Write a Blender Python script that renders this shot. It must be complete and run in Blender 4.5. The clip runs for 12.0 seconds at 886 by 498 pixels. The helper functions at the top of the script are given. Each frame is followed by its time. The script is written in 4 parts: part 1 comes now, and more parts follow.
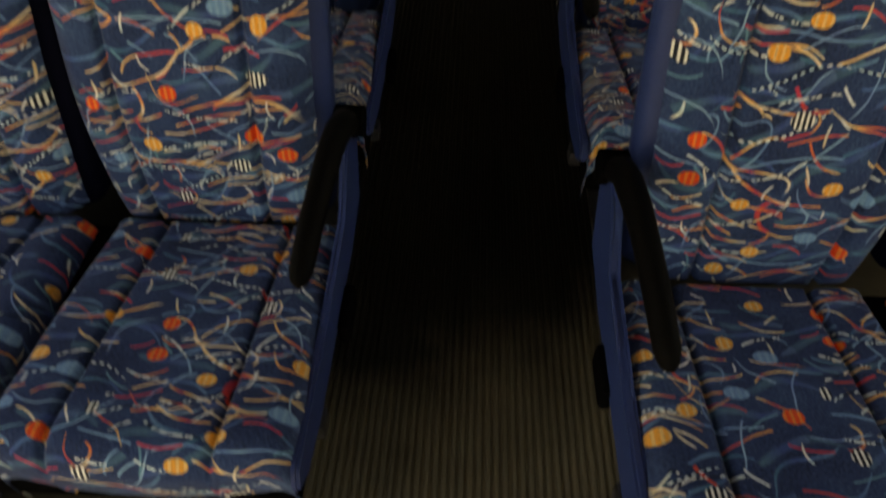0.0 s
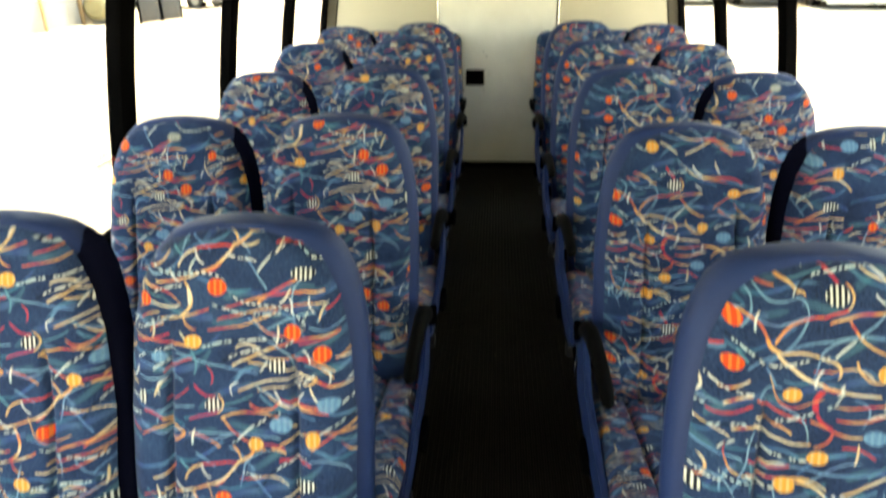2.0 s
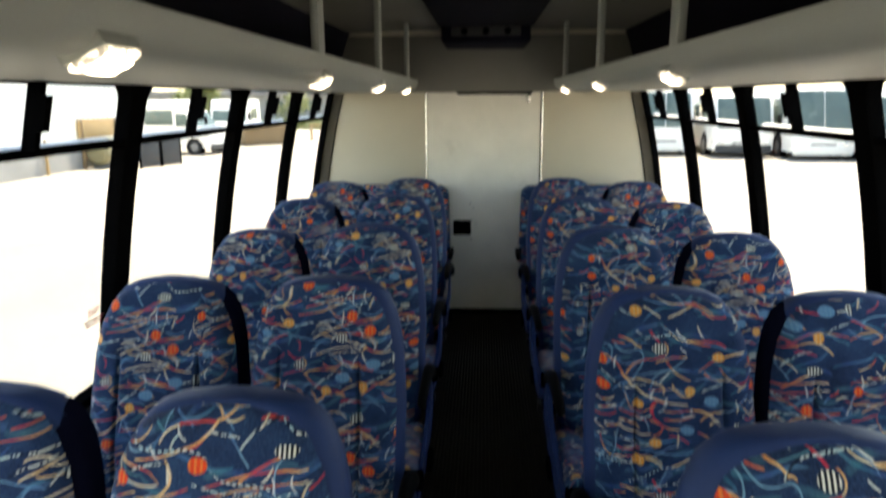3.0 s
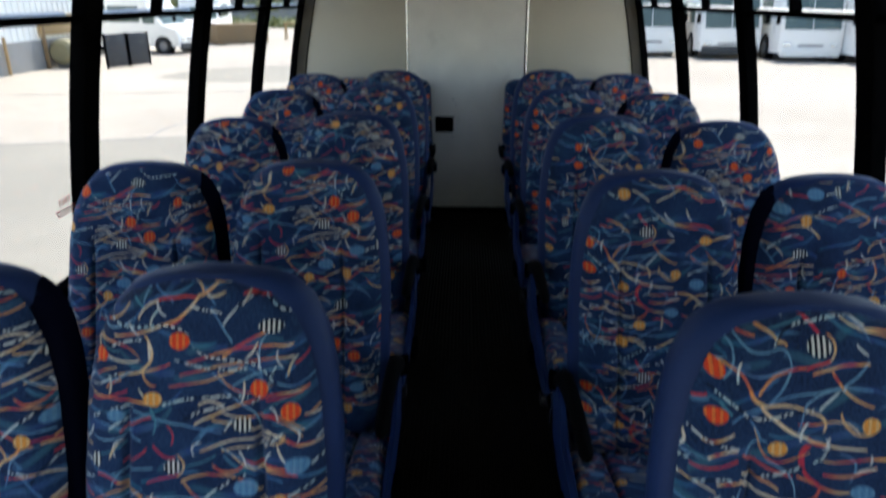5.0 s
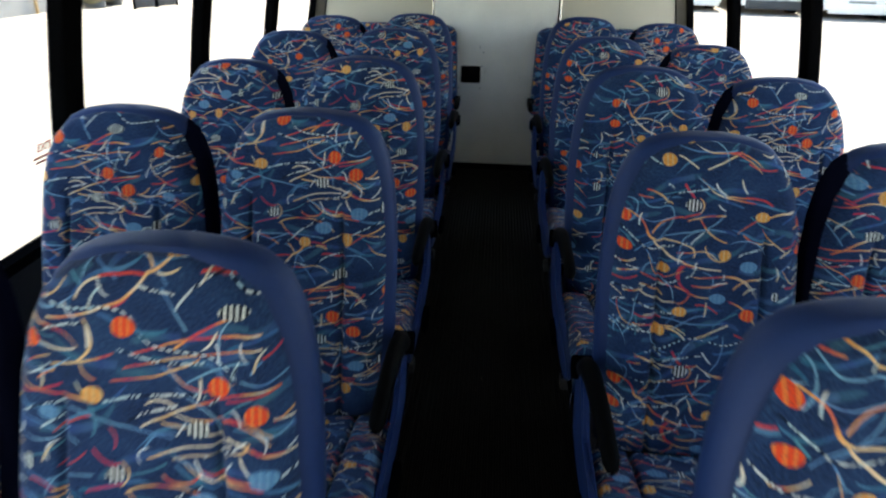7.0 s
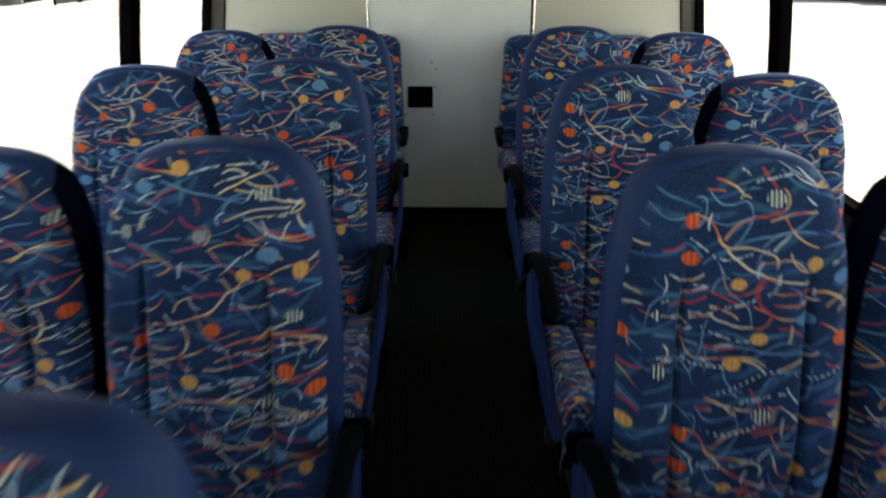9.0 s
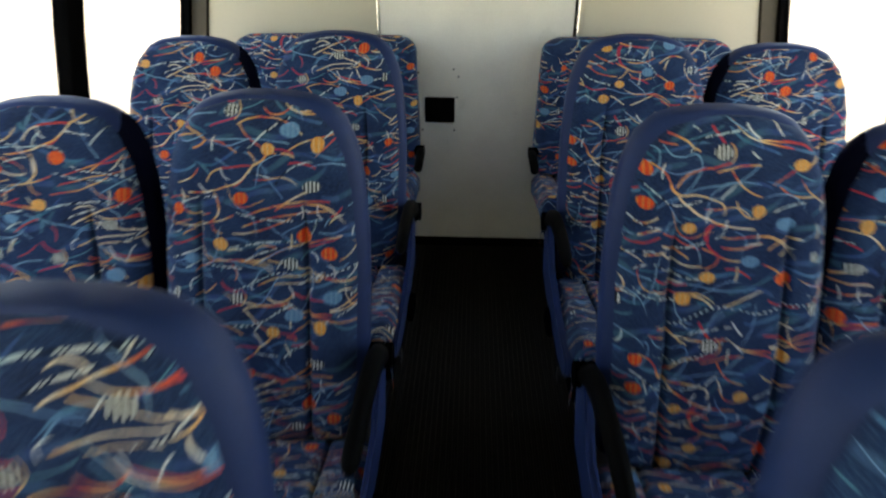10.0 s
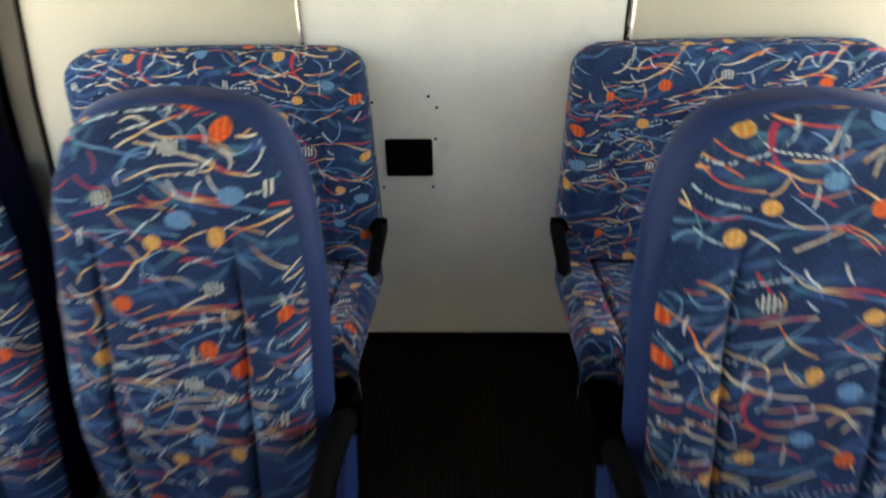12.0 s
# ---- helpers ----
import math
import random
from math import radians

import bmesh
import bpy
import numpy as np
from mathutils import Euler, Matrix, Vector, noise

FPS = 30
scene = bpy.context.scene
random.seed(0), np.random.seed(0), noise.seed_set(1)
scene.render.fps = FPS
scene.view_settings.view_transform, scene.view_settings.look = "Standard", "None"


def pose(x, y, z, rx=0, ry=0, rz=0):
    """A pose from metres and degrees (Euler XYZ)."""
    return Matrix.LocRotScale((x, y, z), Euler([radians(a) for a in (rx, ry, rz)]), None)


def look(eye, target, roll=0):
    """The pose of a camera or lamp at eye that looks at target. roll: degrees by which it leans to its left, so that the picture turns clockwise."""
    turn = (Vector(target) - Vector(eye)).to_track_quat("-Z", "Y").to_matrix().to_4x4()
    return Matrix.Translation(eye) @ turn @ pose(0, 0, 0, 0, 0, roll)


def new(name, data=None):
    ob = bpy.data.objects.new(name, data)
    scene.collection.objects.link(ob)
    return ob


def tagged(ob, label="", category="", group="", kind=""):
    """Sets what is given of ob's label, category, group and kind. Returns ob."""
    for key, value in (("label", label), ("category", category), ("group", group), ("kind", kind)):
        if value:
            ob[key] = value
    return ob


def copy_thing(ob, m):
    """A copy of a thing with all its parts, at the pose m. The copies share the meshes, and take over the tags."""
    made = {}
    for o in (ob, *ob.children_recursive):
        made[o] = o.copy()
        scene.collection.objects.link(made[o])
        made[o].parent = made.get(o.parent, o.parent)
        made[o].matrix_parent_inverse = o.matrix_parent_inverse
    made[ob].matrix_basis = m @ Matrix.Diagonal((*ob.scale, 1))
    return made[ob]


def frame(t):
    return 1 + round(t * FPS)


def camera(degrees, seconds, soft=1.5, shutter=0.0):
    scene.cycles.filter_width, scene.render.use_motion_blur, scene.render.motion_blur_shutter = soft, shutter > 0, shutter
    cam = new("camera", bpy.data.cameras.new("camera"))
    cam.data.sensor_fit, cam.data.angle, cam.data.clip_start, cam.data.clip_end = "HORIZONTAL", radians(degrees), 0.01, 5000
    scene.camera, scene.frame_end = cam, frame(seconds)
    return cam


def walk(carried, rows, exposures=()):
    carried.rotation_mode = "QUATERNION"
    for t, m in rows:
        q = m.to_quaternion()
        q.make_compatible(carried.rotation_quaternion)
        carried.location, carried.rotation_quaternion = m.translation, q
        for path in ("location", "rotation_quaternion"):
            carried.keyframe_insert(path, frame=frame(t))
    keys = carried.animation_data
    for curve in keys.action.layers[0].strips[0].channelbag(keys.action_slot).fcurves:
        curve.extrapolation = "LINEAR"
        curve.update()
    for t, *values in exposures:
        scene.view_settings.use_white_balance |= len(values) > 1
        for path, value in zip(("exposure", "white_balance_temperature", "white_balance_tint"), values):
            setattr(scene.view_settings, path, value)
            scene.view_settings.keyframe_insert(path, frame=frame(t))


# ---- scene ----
cam = camera(66.5, 12.0, soft=2.2, shutter=0.8)
EXPOSURES = [  # seconds, stops, kelvin, tint
    (0.0, 1.92, 18500, 21), (0.5, 2.78, 17000, 15), (1.0, 3.46, 15200, 8), (1.5, 3.82, 14200, 5), (2.0, 3.22, 11300, 7), (2.5, 2.65, 9300, 9), (4.3, 1.06, 6600, 16), (4.5, 1.12, 6600, 16),
    (5.0, 1.25, 6600, 14), (5.5, 1.7, 6800, 12), (6.5, 2.1, 7050, 12), (8.5, 2.22, 7600, 11), (9.5, 2.35, 8050, 12), (10.0, 2.58, 8700, 14), (10.5, 3.05, 9000, 14), (11.0, 3.05, 8900, 15), (11.5, 3.02, 9100, 16), (12.0, 3.24, 9000, 17)]
PATH = [  # seconds; x, y, z in metres; pitch, roll and yaw as Euler degrees
    (0.0, 0.0000, 0.0000, 1.2350, 41.900, -0.000, 2.700),
    (0.5, -0.0091, 0.0115, 1.2864, 46.532, 1.008, 2.220),
    (1.0, -0.0149, 0.0198, 1.3552, 52.517, 0.902, 2.743),
    (1.5, -0.0129, 0.0200, 1.4065, 59.126, 1.020, 3.495),
    (2.0, -0.0189, 0.0175, 1.4589, 65.812, 0.867, 4.324),
    (2.5, -0.0185, 0.0170, 1.4895, 70.939, 0.099, 4.012),
    (2.7, -0.0169, 0.0171, 1.5090, 73.558, 0.288, 3.741),
    (3.5, -0.0240, 0.0260, 1.5240, 80.900, 0.150, 3.150),
    (4.3, -0.0308, 0.0372, 1.5150, 77.874, 0.098, 2.729),
    (4.5, -0.0300, 0.0436, 1.4969, 75.320, 0.180, 2.364),
    (5.0, -0.0305, 0.0477, 1.4558, 69.533, 0.022, 1.792),
    (5.5, -0.0375, 0.0451, 1.4323, 66.160, -0.255, 2.565),
    (6.0, -0.0326, 0.0492, 1.4335, 66.501, -0.269, 2.445),
    (6.5, -0.0096, 0.0950, 1.4261, 67.182, -0.546, 4.387),
    (6.7, -0.0112, 0.1481, 1.4150, 66.360, -1.099, 4.657),
    (8.3, -0.0422, 0.9232, 1.4050, 64.686, -0.181, 2.862),
    (8.5, -0.0623, 1.0459, 1.4104, 64.971, 0.172, 3.002),
    (9.0, -0.0387, 1.3189, 1.4005, 64.571, -0.306, 0.316),
    (9.5, -0.0056, 1.5994, 1.4111, 63.375, 1.225, 2.832),
    (10.0, -0.0352, 1.9010, 1.3981, 63.110, -0.246, 2.480),
    (10.5, -0.0374, 2.1850, 1.3791, 62.050, 0.198, 2.569),
    (11.0, -0.0428, 2.4819, 1.3782, 60.811, -0.096, 2.238),
    (11.5, -0.0519, 2.7525, 1.3790, 59.829, 0.903, 0.406),
    (12.0, -0.0055, 3.0399, 1.3729, 58.275, 1.322, 1.885),
]
walk(cam, [(t, pose(*place)) for t, *place in PATH], exposures=EXPOSURES)

# ---- light ----
SUN_UP, SUN_SIDE = 62.0, 12.0  # degrees above the horizon; degrees from the bus's rear towards its left-hand windows
world = bpy.data.worlds.new("world")
scene.world = world
world.use_nodes = True
wt = world.node_tree
sky = wt.nodes.new("ShaderNodeTexSky")
sky.sky_type, sky.sun_disc = "NISHITA", False
sky.dust_density = 0.4
sky.sun_elevation, sky.sun_rotation = radians(SUN_UP), radians(SUN_SIDE)
wt.links.new(sky.outputs["Color"], wt.nodes["Background"].inputs["Color"])
wt.nodes["Background"].inputs["Strength"].default_value = 0.15
sun = new("sun", bpy.data.lights.new("sun", "SUN"))
sun.data.energy, sun.data.angle, sun.data.color = 3.6, radians(0.5), (1.0, 0.95, 0.87)
sun.matrix_world = look((8 * math.sin(radians(SUN_SIDE)), 8 * math.cos(radians(SUN_SIDE)), 8 * math.tan(radians(SUN_UP))), (0, 0, 0))


# ---- materials ----
class Nodes:
    """Short ways to write shader nodes."""

    def __init__(self, name):
        self.mat = bpy.data.materials.new(name)
        self.mat.use_nodes = True
        self.t = self.mat.node_tree
        self.bsdf = self.t.nodes["Principled BSDF"]
        self.last = None

    def put(self, sock, value):
        if isinstance(value, bpy.types.NodeSocket):
            self.t.links.new(value, sock)
        elif isinstance(value, (tuple, list)) and sock.type == "RGBA" and len(value) == 3:
            sock.default_value = (*value, 1)
        else:
            sock.default_value = value

    def node(self, kind, **props):
        n = self.t.nodes.new("ShaderNode" + kind)
        for k, v in props.items():
            setattr(n, k, v)
        return n

    def math(self, op, a, b=0.0, c=None, clamp=False):
        n = self.node("Math", operation=op, use_clamp=clamp)
        self.put(n.inputs[0], a)
        self.put(n.inputs[1], b)
        if c is not None:
            self.put(n.inputs[2], c)
        return n.outputs[0]

    def vec(self, op, a, b=(0, 0, 0)):
        n = self.node("VectorMath", operation=op)
        self.put(n.inputs[0], a)
        if op == "SCALE":
            self.put(n.inputs["Scale"], b)
        else:
            self.put(n.inputs[1], b)
        return n.outputs[0]

    def mix(self, fac, a, b, blend="MIX"):
        n = self.node("Mix", data_type="RGBA", blend_type=blend)
        self.put(n.inputs[0], fac)
        self.put(n.inputs[6], a)
        self.put(n.inputs[7], b)
        return n.outputs[2]

    def ramp(self, fac, stops, hard=False):
        n = self.node("ValToRGB")
        r = n.color_ramp
        r.interpolation = "CONSTANT" if hard else "LINEAR"
        while len(r.elements) < len(stops):
            r.elements.new(0.5)
        for e, (p, c) in zip(r.elements, stops):
            e.position, e.color = p, (*c, 1) if len(c) == 3 else c
        self.put(n.inputs[0], fac)
        return n.outputs[0]

    def noise(self, vector, scale, detail=4.0, rough=0.55):
        n = self.node("TexNoise")
        self.put(n.inputs["Vector"], vector)
        n.inputs["Scale"].default_value, n.inputs["Detail"].default_value, n.inputs["Roughness"].default_value = scale, detail, rough
        return n.outputs["Fac"]

    def coord(self, which="Object"):
        return self.node("TexCoord").outputs[which]

    def split(self, v):
        n = self.node("SeparateXYZ")
        self.put(n.inputs[0], v)
        return n.outputs

    def bump(self, height, strength, distance):
        n = self.node("Bump")
        n.inputs["Strength"].default_value, n.inputs["Distance"].default_value = strength, distance
        self.put(n.inputs["Height"], height)
        self.t.links.new(n.outputs[0], self.bsdf.inputs["Normal"])

    def done(self, colour, rough=0.5, metal=0.0, spec=None):
        self.put(self.bsdf.inputs["Base Color"], colour)
        self.put(self.bsdf.inputs["Roughness"], rough)
        self.put(self.bsdf.inputs["Metallic"], metal)
        if spec is not None:
            self.bsdf.inputs["Specular IOR Level"].default_value = spec
        return self.mat


def plain(name, colour, rough=0.5, metal=0.0, vary=0.18, scale=6.0, grain=60.0, bump=0.15, depth=0.002, spec=None):
    """A surface of one colour with stains at one scale and grain at another."""
    n = Nodes(name)
    co = n.coord()
    big, small = n.noise(co, scale, 5), n.noise(co, grain, 3)
    f = n.math("ADD", n.math("MULTIPLY", big, 0.7), n.math("MULTIPLY", small, 0.3))
    lo, hi = tuple(c * (1 - vary) for c in colour), tuple(min(1, c * (1 + vary)) for c in colour)
    col = n.ramp(f, [(0.3, lo), (0.7, hi)])
    n.bump(small, bump, depth)
    return n.done(col, n.math("MULTIPLY_ADD", big, 0.2, rough - 0.1), metal, spec)


def strokes(n, uv, under, cell, seed, turn, spread, bend, half, width, colours, share=1.0, dashes=0.0, strength=1.0, fork=0.0, lean=0.0):
    """One scatter of curved brush strokes: one stroke in each cell, laid over the colour under. fork: how far a second branch spreads from it; lean: which way most of them bow."""
    v = n.vec("SCALE", n.vec("ADD", uv, (seed * 3.17, seed * 1.73, 0)), 1 / cell)
    vor = n.node("TexVoronoi", voronoi_dimensions="2D", feature="F1")
    n.put(vor.inputs["Vector"], v)
    vor.inputs["Scale"].default_value, vor.inputs["Randomness"].default_value = 1.0, 0.75
    rnd = n.split(vor.outputs["Color"])
    d = n.vec("SUBTRACT", v, vor.outputs["Position"])
    rot = n.node("VectorRotate", rotation_type="Z_AXIS")
    n.put(rot.inputs["Vector"], d)
    n.put(rot.inputs["Angle"], n.math("MULTIPLY_ADD", n.math("SUBTRACT", rnd[0], 0.5), spread, -turn))
    x, y, _ = n.split(rot.outputs[0])
    c = n.math("MULTIPLY_ADD", rnd[1], bend * 2, -bend - lean)
    xx = n.math("MULTIPLY", x, x)
    line = n.math("MULTIPLY_ADD", n.math("MULTIPLY", xx, x), n.math("MULTIPLY_ADD", rnd[2], 3.0, -1.5), n.math("MULTIPLY", c, n.math("SUBTRACT", xx, 0.08)))
    yy = n.math("ABSOLUTE", n.math("SUBTRACT", y, line))
    if fork:
        away = n.math("MAXIMUM", n.math("ADD", x, n.math("MULTIPLY_ADD", rnd[1], 0.5, -0.15)), 0.0)
        other = n.math("MULTIPLY_ADD", n.math("SUBTRACT", rnd[2], 0.4), n.math("MULTIPLY", away, fork), line)
        yy = n.math("MINIMUM", yy, n.math("ABSOLUTE", n.math("SUBTRACT", y, other)))
    taper = n.math("SUBTRACT", 1.0, n.math("POWER", n.math("ABSOLUTE", n.math("DIVIDE", x, half)), 6.0))
    w = n.math("MULTIPLY", taper, width)
    m = n.math("MULTIPLY", n.math("SUBTRACT", w, yy), 1.6 / width, clamp=True)
    if share < 1:
        m = n.math("MULTIPLY", m, n.math("LESS_THAN", rnd[2], share))
    n_col = n.math("FRACT", n.math("MULTIPLY_ADD", rnd[2], 7.3, n.math("MULTIPLY", x, 0.8)))
    col = n.ramp(n_col, colours)
    if dashes:
        beat = n.math("FRACT", n.math("MULTIPLY", x, dashes))
        col = n.mix(n.math("GREATER_THAN", beat, n.math("MULTIPLY_ADD", rnd[0], 0.25, 0.45)), col, (0.003, 0.004, 0.01))
    return n.mix(n.math("MULTIPLY", m, strength), under, col)


# the cloth's printed design, in millimetres on a repeat of TILE: strokes from end to end with their bow and half-width, dots with their radii
TILE = (0.361, 0.348)
WARM_A = ((124, 283, 168, 320, -5, 2.2), (166, 319, 197, 345, -4, 2.5), (158, 345, 173, 325, 2, 1.8), (76, 288, 106, 312, 7, 2.0), (21, 285, 59, 311, -7, 1.6), (39, 266, 136, 289, -6, 1.8), (88, 266, 78, 211, 15, 2.5), (25, 238, 79, 228, -7, 1.6), (45, 205, 126, 225, -3, 1.6), (82, 211, 103, 190, -6, 1.6), (7, 204, 42, 216, 2, 1.2), (24, 185, 49, 198, 2, 1.6), (123, 190, 237, 223, -7, 1.6), (141, 206, 313, 234, 7, 1.6))
WARM_B = ((150, 225, 311, 251, 11, 1.8), (207, 236, 296, 280, 5, 2.2), (161, 132, 334, 184, 11, 1.8), (168, 162, 207, 161, 7, 1.8), (188, 141, 296, 112, 2, 1.6), (272, 123, 358, 94, -7, 1.8), (170, 92, 277, 111, 7, 1.6), (202, 93, 272, 98, 2, 1.2), (45, 116, 94, 141, 3, 1.6), (118, 130, 124, 100, 6, 1.6), (134, 83, 134, 50, 10, 1.8), (45, 68, 86, 93, -3, 1.4), (187, 69, 239, 76, -12, 2.2))
WARM_C = ((138, 42, 220, 53, 7, 1.6), (218, 53, 262, 28, 3, 1.6), (38, 36, 76, 16, 3, 2.2), (52, 0, 78, 16, -2, 2.4), (141, 44, 212, -8, -7, 1.6), (284, 20, 360, 12, 4, 1.6), (275, 103, 299, 116, -7, 1.8), (0, 254, 39, 257, 4, 1.4), (222, 341, 245, 334, 2, 2.2), (2, 8, 54, 25, 4, 1.6), (84, 15, 136, -5, 5, 1.6), (235, -2, 282, 19, 4, 1.6), (328, 141, 356, 158, -4, 1.6), (5, 219, 25, 230, 2, 1.4))
RED_STROKES = ((103, 312, 165, 317, 3, 2.2), (234, 323, 286, 315, 4, 2.5), (269, 251, 311, 251, 2, 1.6), (0, 167, 57, 182, -2, 1.8), (269, 169, 334, 184, -2, 1.6), (301, 109, 341, 97, -2, 1.6), (96, 98, 131, 80, -7, 2.2), (235, 79, 301, 62, -3, 2.2), (86, 40, 136, 53, 2, 1.8), (7, 50, 40, 34, 3, 2.0), (314, 223, 334, 238, -3, 1.8), (207, 0, 244, -8, 3, 1.8), (126, 280, 151, 300, -2, 1.8))
BLUE_A = ((94, 332, 128, 312, 0, 1.4), (151, 344, 195, 308, 4, 1.4), (188, 305, 222, 258, 0, 1.6), (220, 191, 299, 219, 6, 1.6), (289, 195, 341, 199, -5, 1.6), (301, 205, 314, 220, 2, 1.7), (66, 150, 203, 120, -2, 1.6), (0, 133, 77, 105, 3, 1.4), (163, 101, 207, 127, 10, 1.7), (84, 14, 237, 11, 7, 1.6), (192, 212, 240, 177, -3, 1.4), (30, 50, 94, 63, 2, 1.4), (29, 28, 45, 56, 3, 1.4), (304, 130, 346, 131, -7, 1.6))
BLUE_B = ((0, 78, 52, 98, -4, 1.4), (66, 319, 84, 302, 0, 2.1), (94, 158, 97, 116, 4, 1.7), (311, 25, 361, -2, -5, 1.6), (8, 266, 47, 242, -5, 1.4), (126, 62, 193, 86, -5, 1.4), (256, 141, 303, 172, 4, 1.4))
DASHES = ((207, 282, 279, 326, 11, 1.9), (133, 231, 245, 218, -6, 1.9), (113, 162, 245, 176, 5, 2.1), (145, 139, 212, 163, 3, 1.9), (250, 166, 287, 220, -5, 2.1), (0, 137, 66, 157, 5, 2.1), (158, 305, 205, 298, 0, 1.9), (25, 248, 94, 259, 4, 1.9), (158, 2, 237, 56, 5, 2.1), (292, 12, 363, 44, 4, 1.9), (242, 95, 296, 118, -4, 1.9), (27, 120, 57, 134, 2, 1.9), (336, 64, 363, 69, 2, 2.5), (0, 188, 42, 206, -3, 1.7))
TICKS = ((257, 244, 260, 220, 2, 1.4), (289, 245, 296, 220, -4, 1.3), (309, 130, 318, 104, 7, 1.4), (343, 100, 360, 122, -3, 1.4), (229, 91, 239, 69, 2, 1.4), (276, 88, 264, 64, -2, 1.4), (34, 77, 49, 103, 8, 1.4), (160, 83, 170, 106, 7, 1.4), (119, 292, 104, 312, 4, 1.4), (276, 158, 289, 138, 4, 1.4), (208, 123, 220, 141, 0, 1.3), (61, 284, 79, 266, -3, 1.3), (350, 180, 361, 203, 3, 1.3))
RED_DOTS = ((141, 259, 15, 12), (261, 188, 14, 13), (309, 152, 15, 13), (18, 236, 11, 11))
AMBER_DOTS = ((98, 170, 15, 12), (290, 9, 12, 14), (197, 2, 13, 11))
BLUE_DOTS = ((315, 68, 20, 13), (239, 35, 19, 13), (38, 141, 14, 10))
PALE_DOTS = ((126, 66, 14, 11), (279, 280, 18, 10), (235, 133, 15, 11), (7, 72, 8, 12))

# the other half of the repeat
WARM_D = ((99, 420, 144, 395, 6, 2.2), (142, 395, 154, 392, 2, 1.9), (85, 406, 113, 404, 0, 1.9), (66, 370, 105, 337, 7, 2.2), (105, 337, 124, 319, -4, 3.6), (116, 331, 177, 367, 11, 2.2), (185, 359, 261, 374, 3, 1.9), (210, 377, 207, 408, -8, 1.9), (213, 364, 267, 317, -10, 1.9), (124, 317, 190, 310, 3, 2.2), (190, 310, 203, 285, 8, 2.4), (121, 317, 183, 274, -6, 2.8), (183, 272, 261, 260, -3, 1.9), (225, 308, 271, 281, -13, 1.9), (47, 264, 87, 276, -4, 1.9))
WARM_E = ((53, 241, 93, 253, 2, 1.9), (100, 248, 164, 222, -1, 1.9), (98, 224, 146, 205, 4, 1.9), (97, 214, 173, 189, -7, 1.9), (170, 224, 203, 209, 1, 1.9), (203, 209, 178, 185, 5, 1.9), (203, 210, 240, 202, -3, 1.9), (205, 226, 276, 236, -6, 1.9), (66, 206, 106, 214, -2, 1.9), (28, 158, 33, 135, 6, 2.2), (12, 122, 37, 135, -3, 1.9), (161, 138, 198, 115, 2, 1.9), (218, 114, 287, 147, 0, 1.9), (290, 222, 352, 240, 9, 1.9), (300, 335, 362, 318, -8, 1.9), (282, 196, 338, 150, 8, 1.9))
RED_STROKES_B = ((175, 435, 196, 408, -2, 3), (177, 236, 185, 266, 5, 5.0), (179, 233, 200, 213, -3, 3), (35, 227, 94, 239, -4, 2), (177, 366, 210, 377, 0, 2.2), (91, 161, 147, 158, -5, 2.0), (183, 274, 210, 265, -3, 3), (296, 412, 352, 396, 5, 2.2), (300, 128, 356, 118, -5, 2.0), (214, 186, 262, 172, 4, 1.8), (20, 310, 52, 322, -4, 1.8))
BLUE_C = ((90, 403, 130, 385, -8, 1.7), (130, 385, 158, 366, 13, 1.7), (158, 366, 107, 301, 8, 1.7), (84, 292, 195, 337, 8, 1.7), (195, 337, 265, 339, 4, 1.7), (68, 393, 86, 380, 9, 1.7), (86, 380, 72, 348, 3, 1.7), (104, 247, 129, 269, 10, 1.7), (107, 296, 119, 272, 1, 1.7), (227, 255, 241, 218, 14, 1.7), (11, 175, 83, 160, 2, 1.7), (171, 153, 277, 150, -6, 1.7), (112, 151, 171, 153, 6, 1.7), (225, 342, 260, 377, -2, 1.7), (55, 116, 70, 151, 5, 1.7), (71, 115, 93, 135, 3, 1.7))
TICKS_B = ((174, 270, 182, 295, 3, 1.8), (236, 437, 257, 415, -2, 2), (244, 394, 260, 383, -1, 1.5), (267, 240, 268, 252, -1, 1.5), (208, 273, 203, 259, 4, 1.5))
DASHES_B = ((137, 390, 188, 419, 8, 2.1), (188, 419, 236, 427, 3, 2.1), (54, 335, 103, 300, 3, 2.1), (103, 298, 190, 315, -4, 2.1), (198, 313, 233, 342, 4, 2.1), (33, 273, 95, 255, -3, 2.1), (98, 220, 175, 235, -4, 2.1), (190, 242, 211, 277, -9, 2.1), (23, 196, 87, 212, 7, 2.1), (89, 190, 170, 166, -5, 2.1), (50, 176, 73, 190, 2, 2.1), (91, 139, 128, 123, -2, 2.1), (142, 431, 154, 424, 1, 2.1), (23, 228, 34, 232, 0, 2.1), (13, 138, 58, 131, -1, 2.1), (292, 288, 352, 306, 5, 2.1))
RED_DOTS_B = ((64, 300, 15, 11), (63, 358, 12, 12), (322, 168, 14, 12))
AMBER_DOTS_B = ((145, 260, 14, 10), (184, 170, 14, 10), (142, 130, 15, 12), (267, 291, 13, 11), (335, 372, 14, 11))
BLUE_DOTS_B = ((258, 202, 17, 11), (318, 268, 18, 12))
PALE_DOTS_B = ((195, 393, 16, 13), (23, 113, 11, 13), (16, 207, 8, 10))


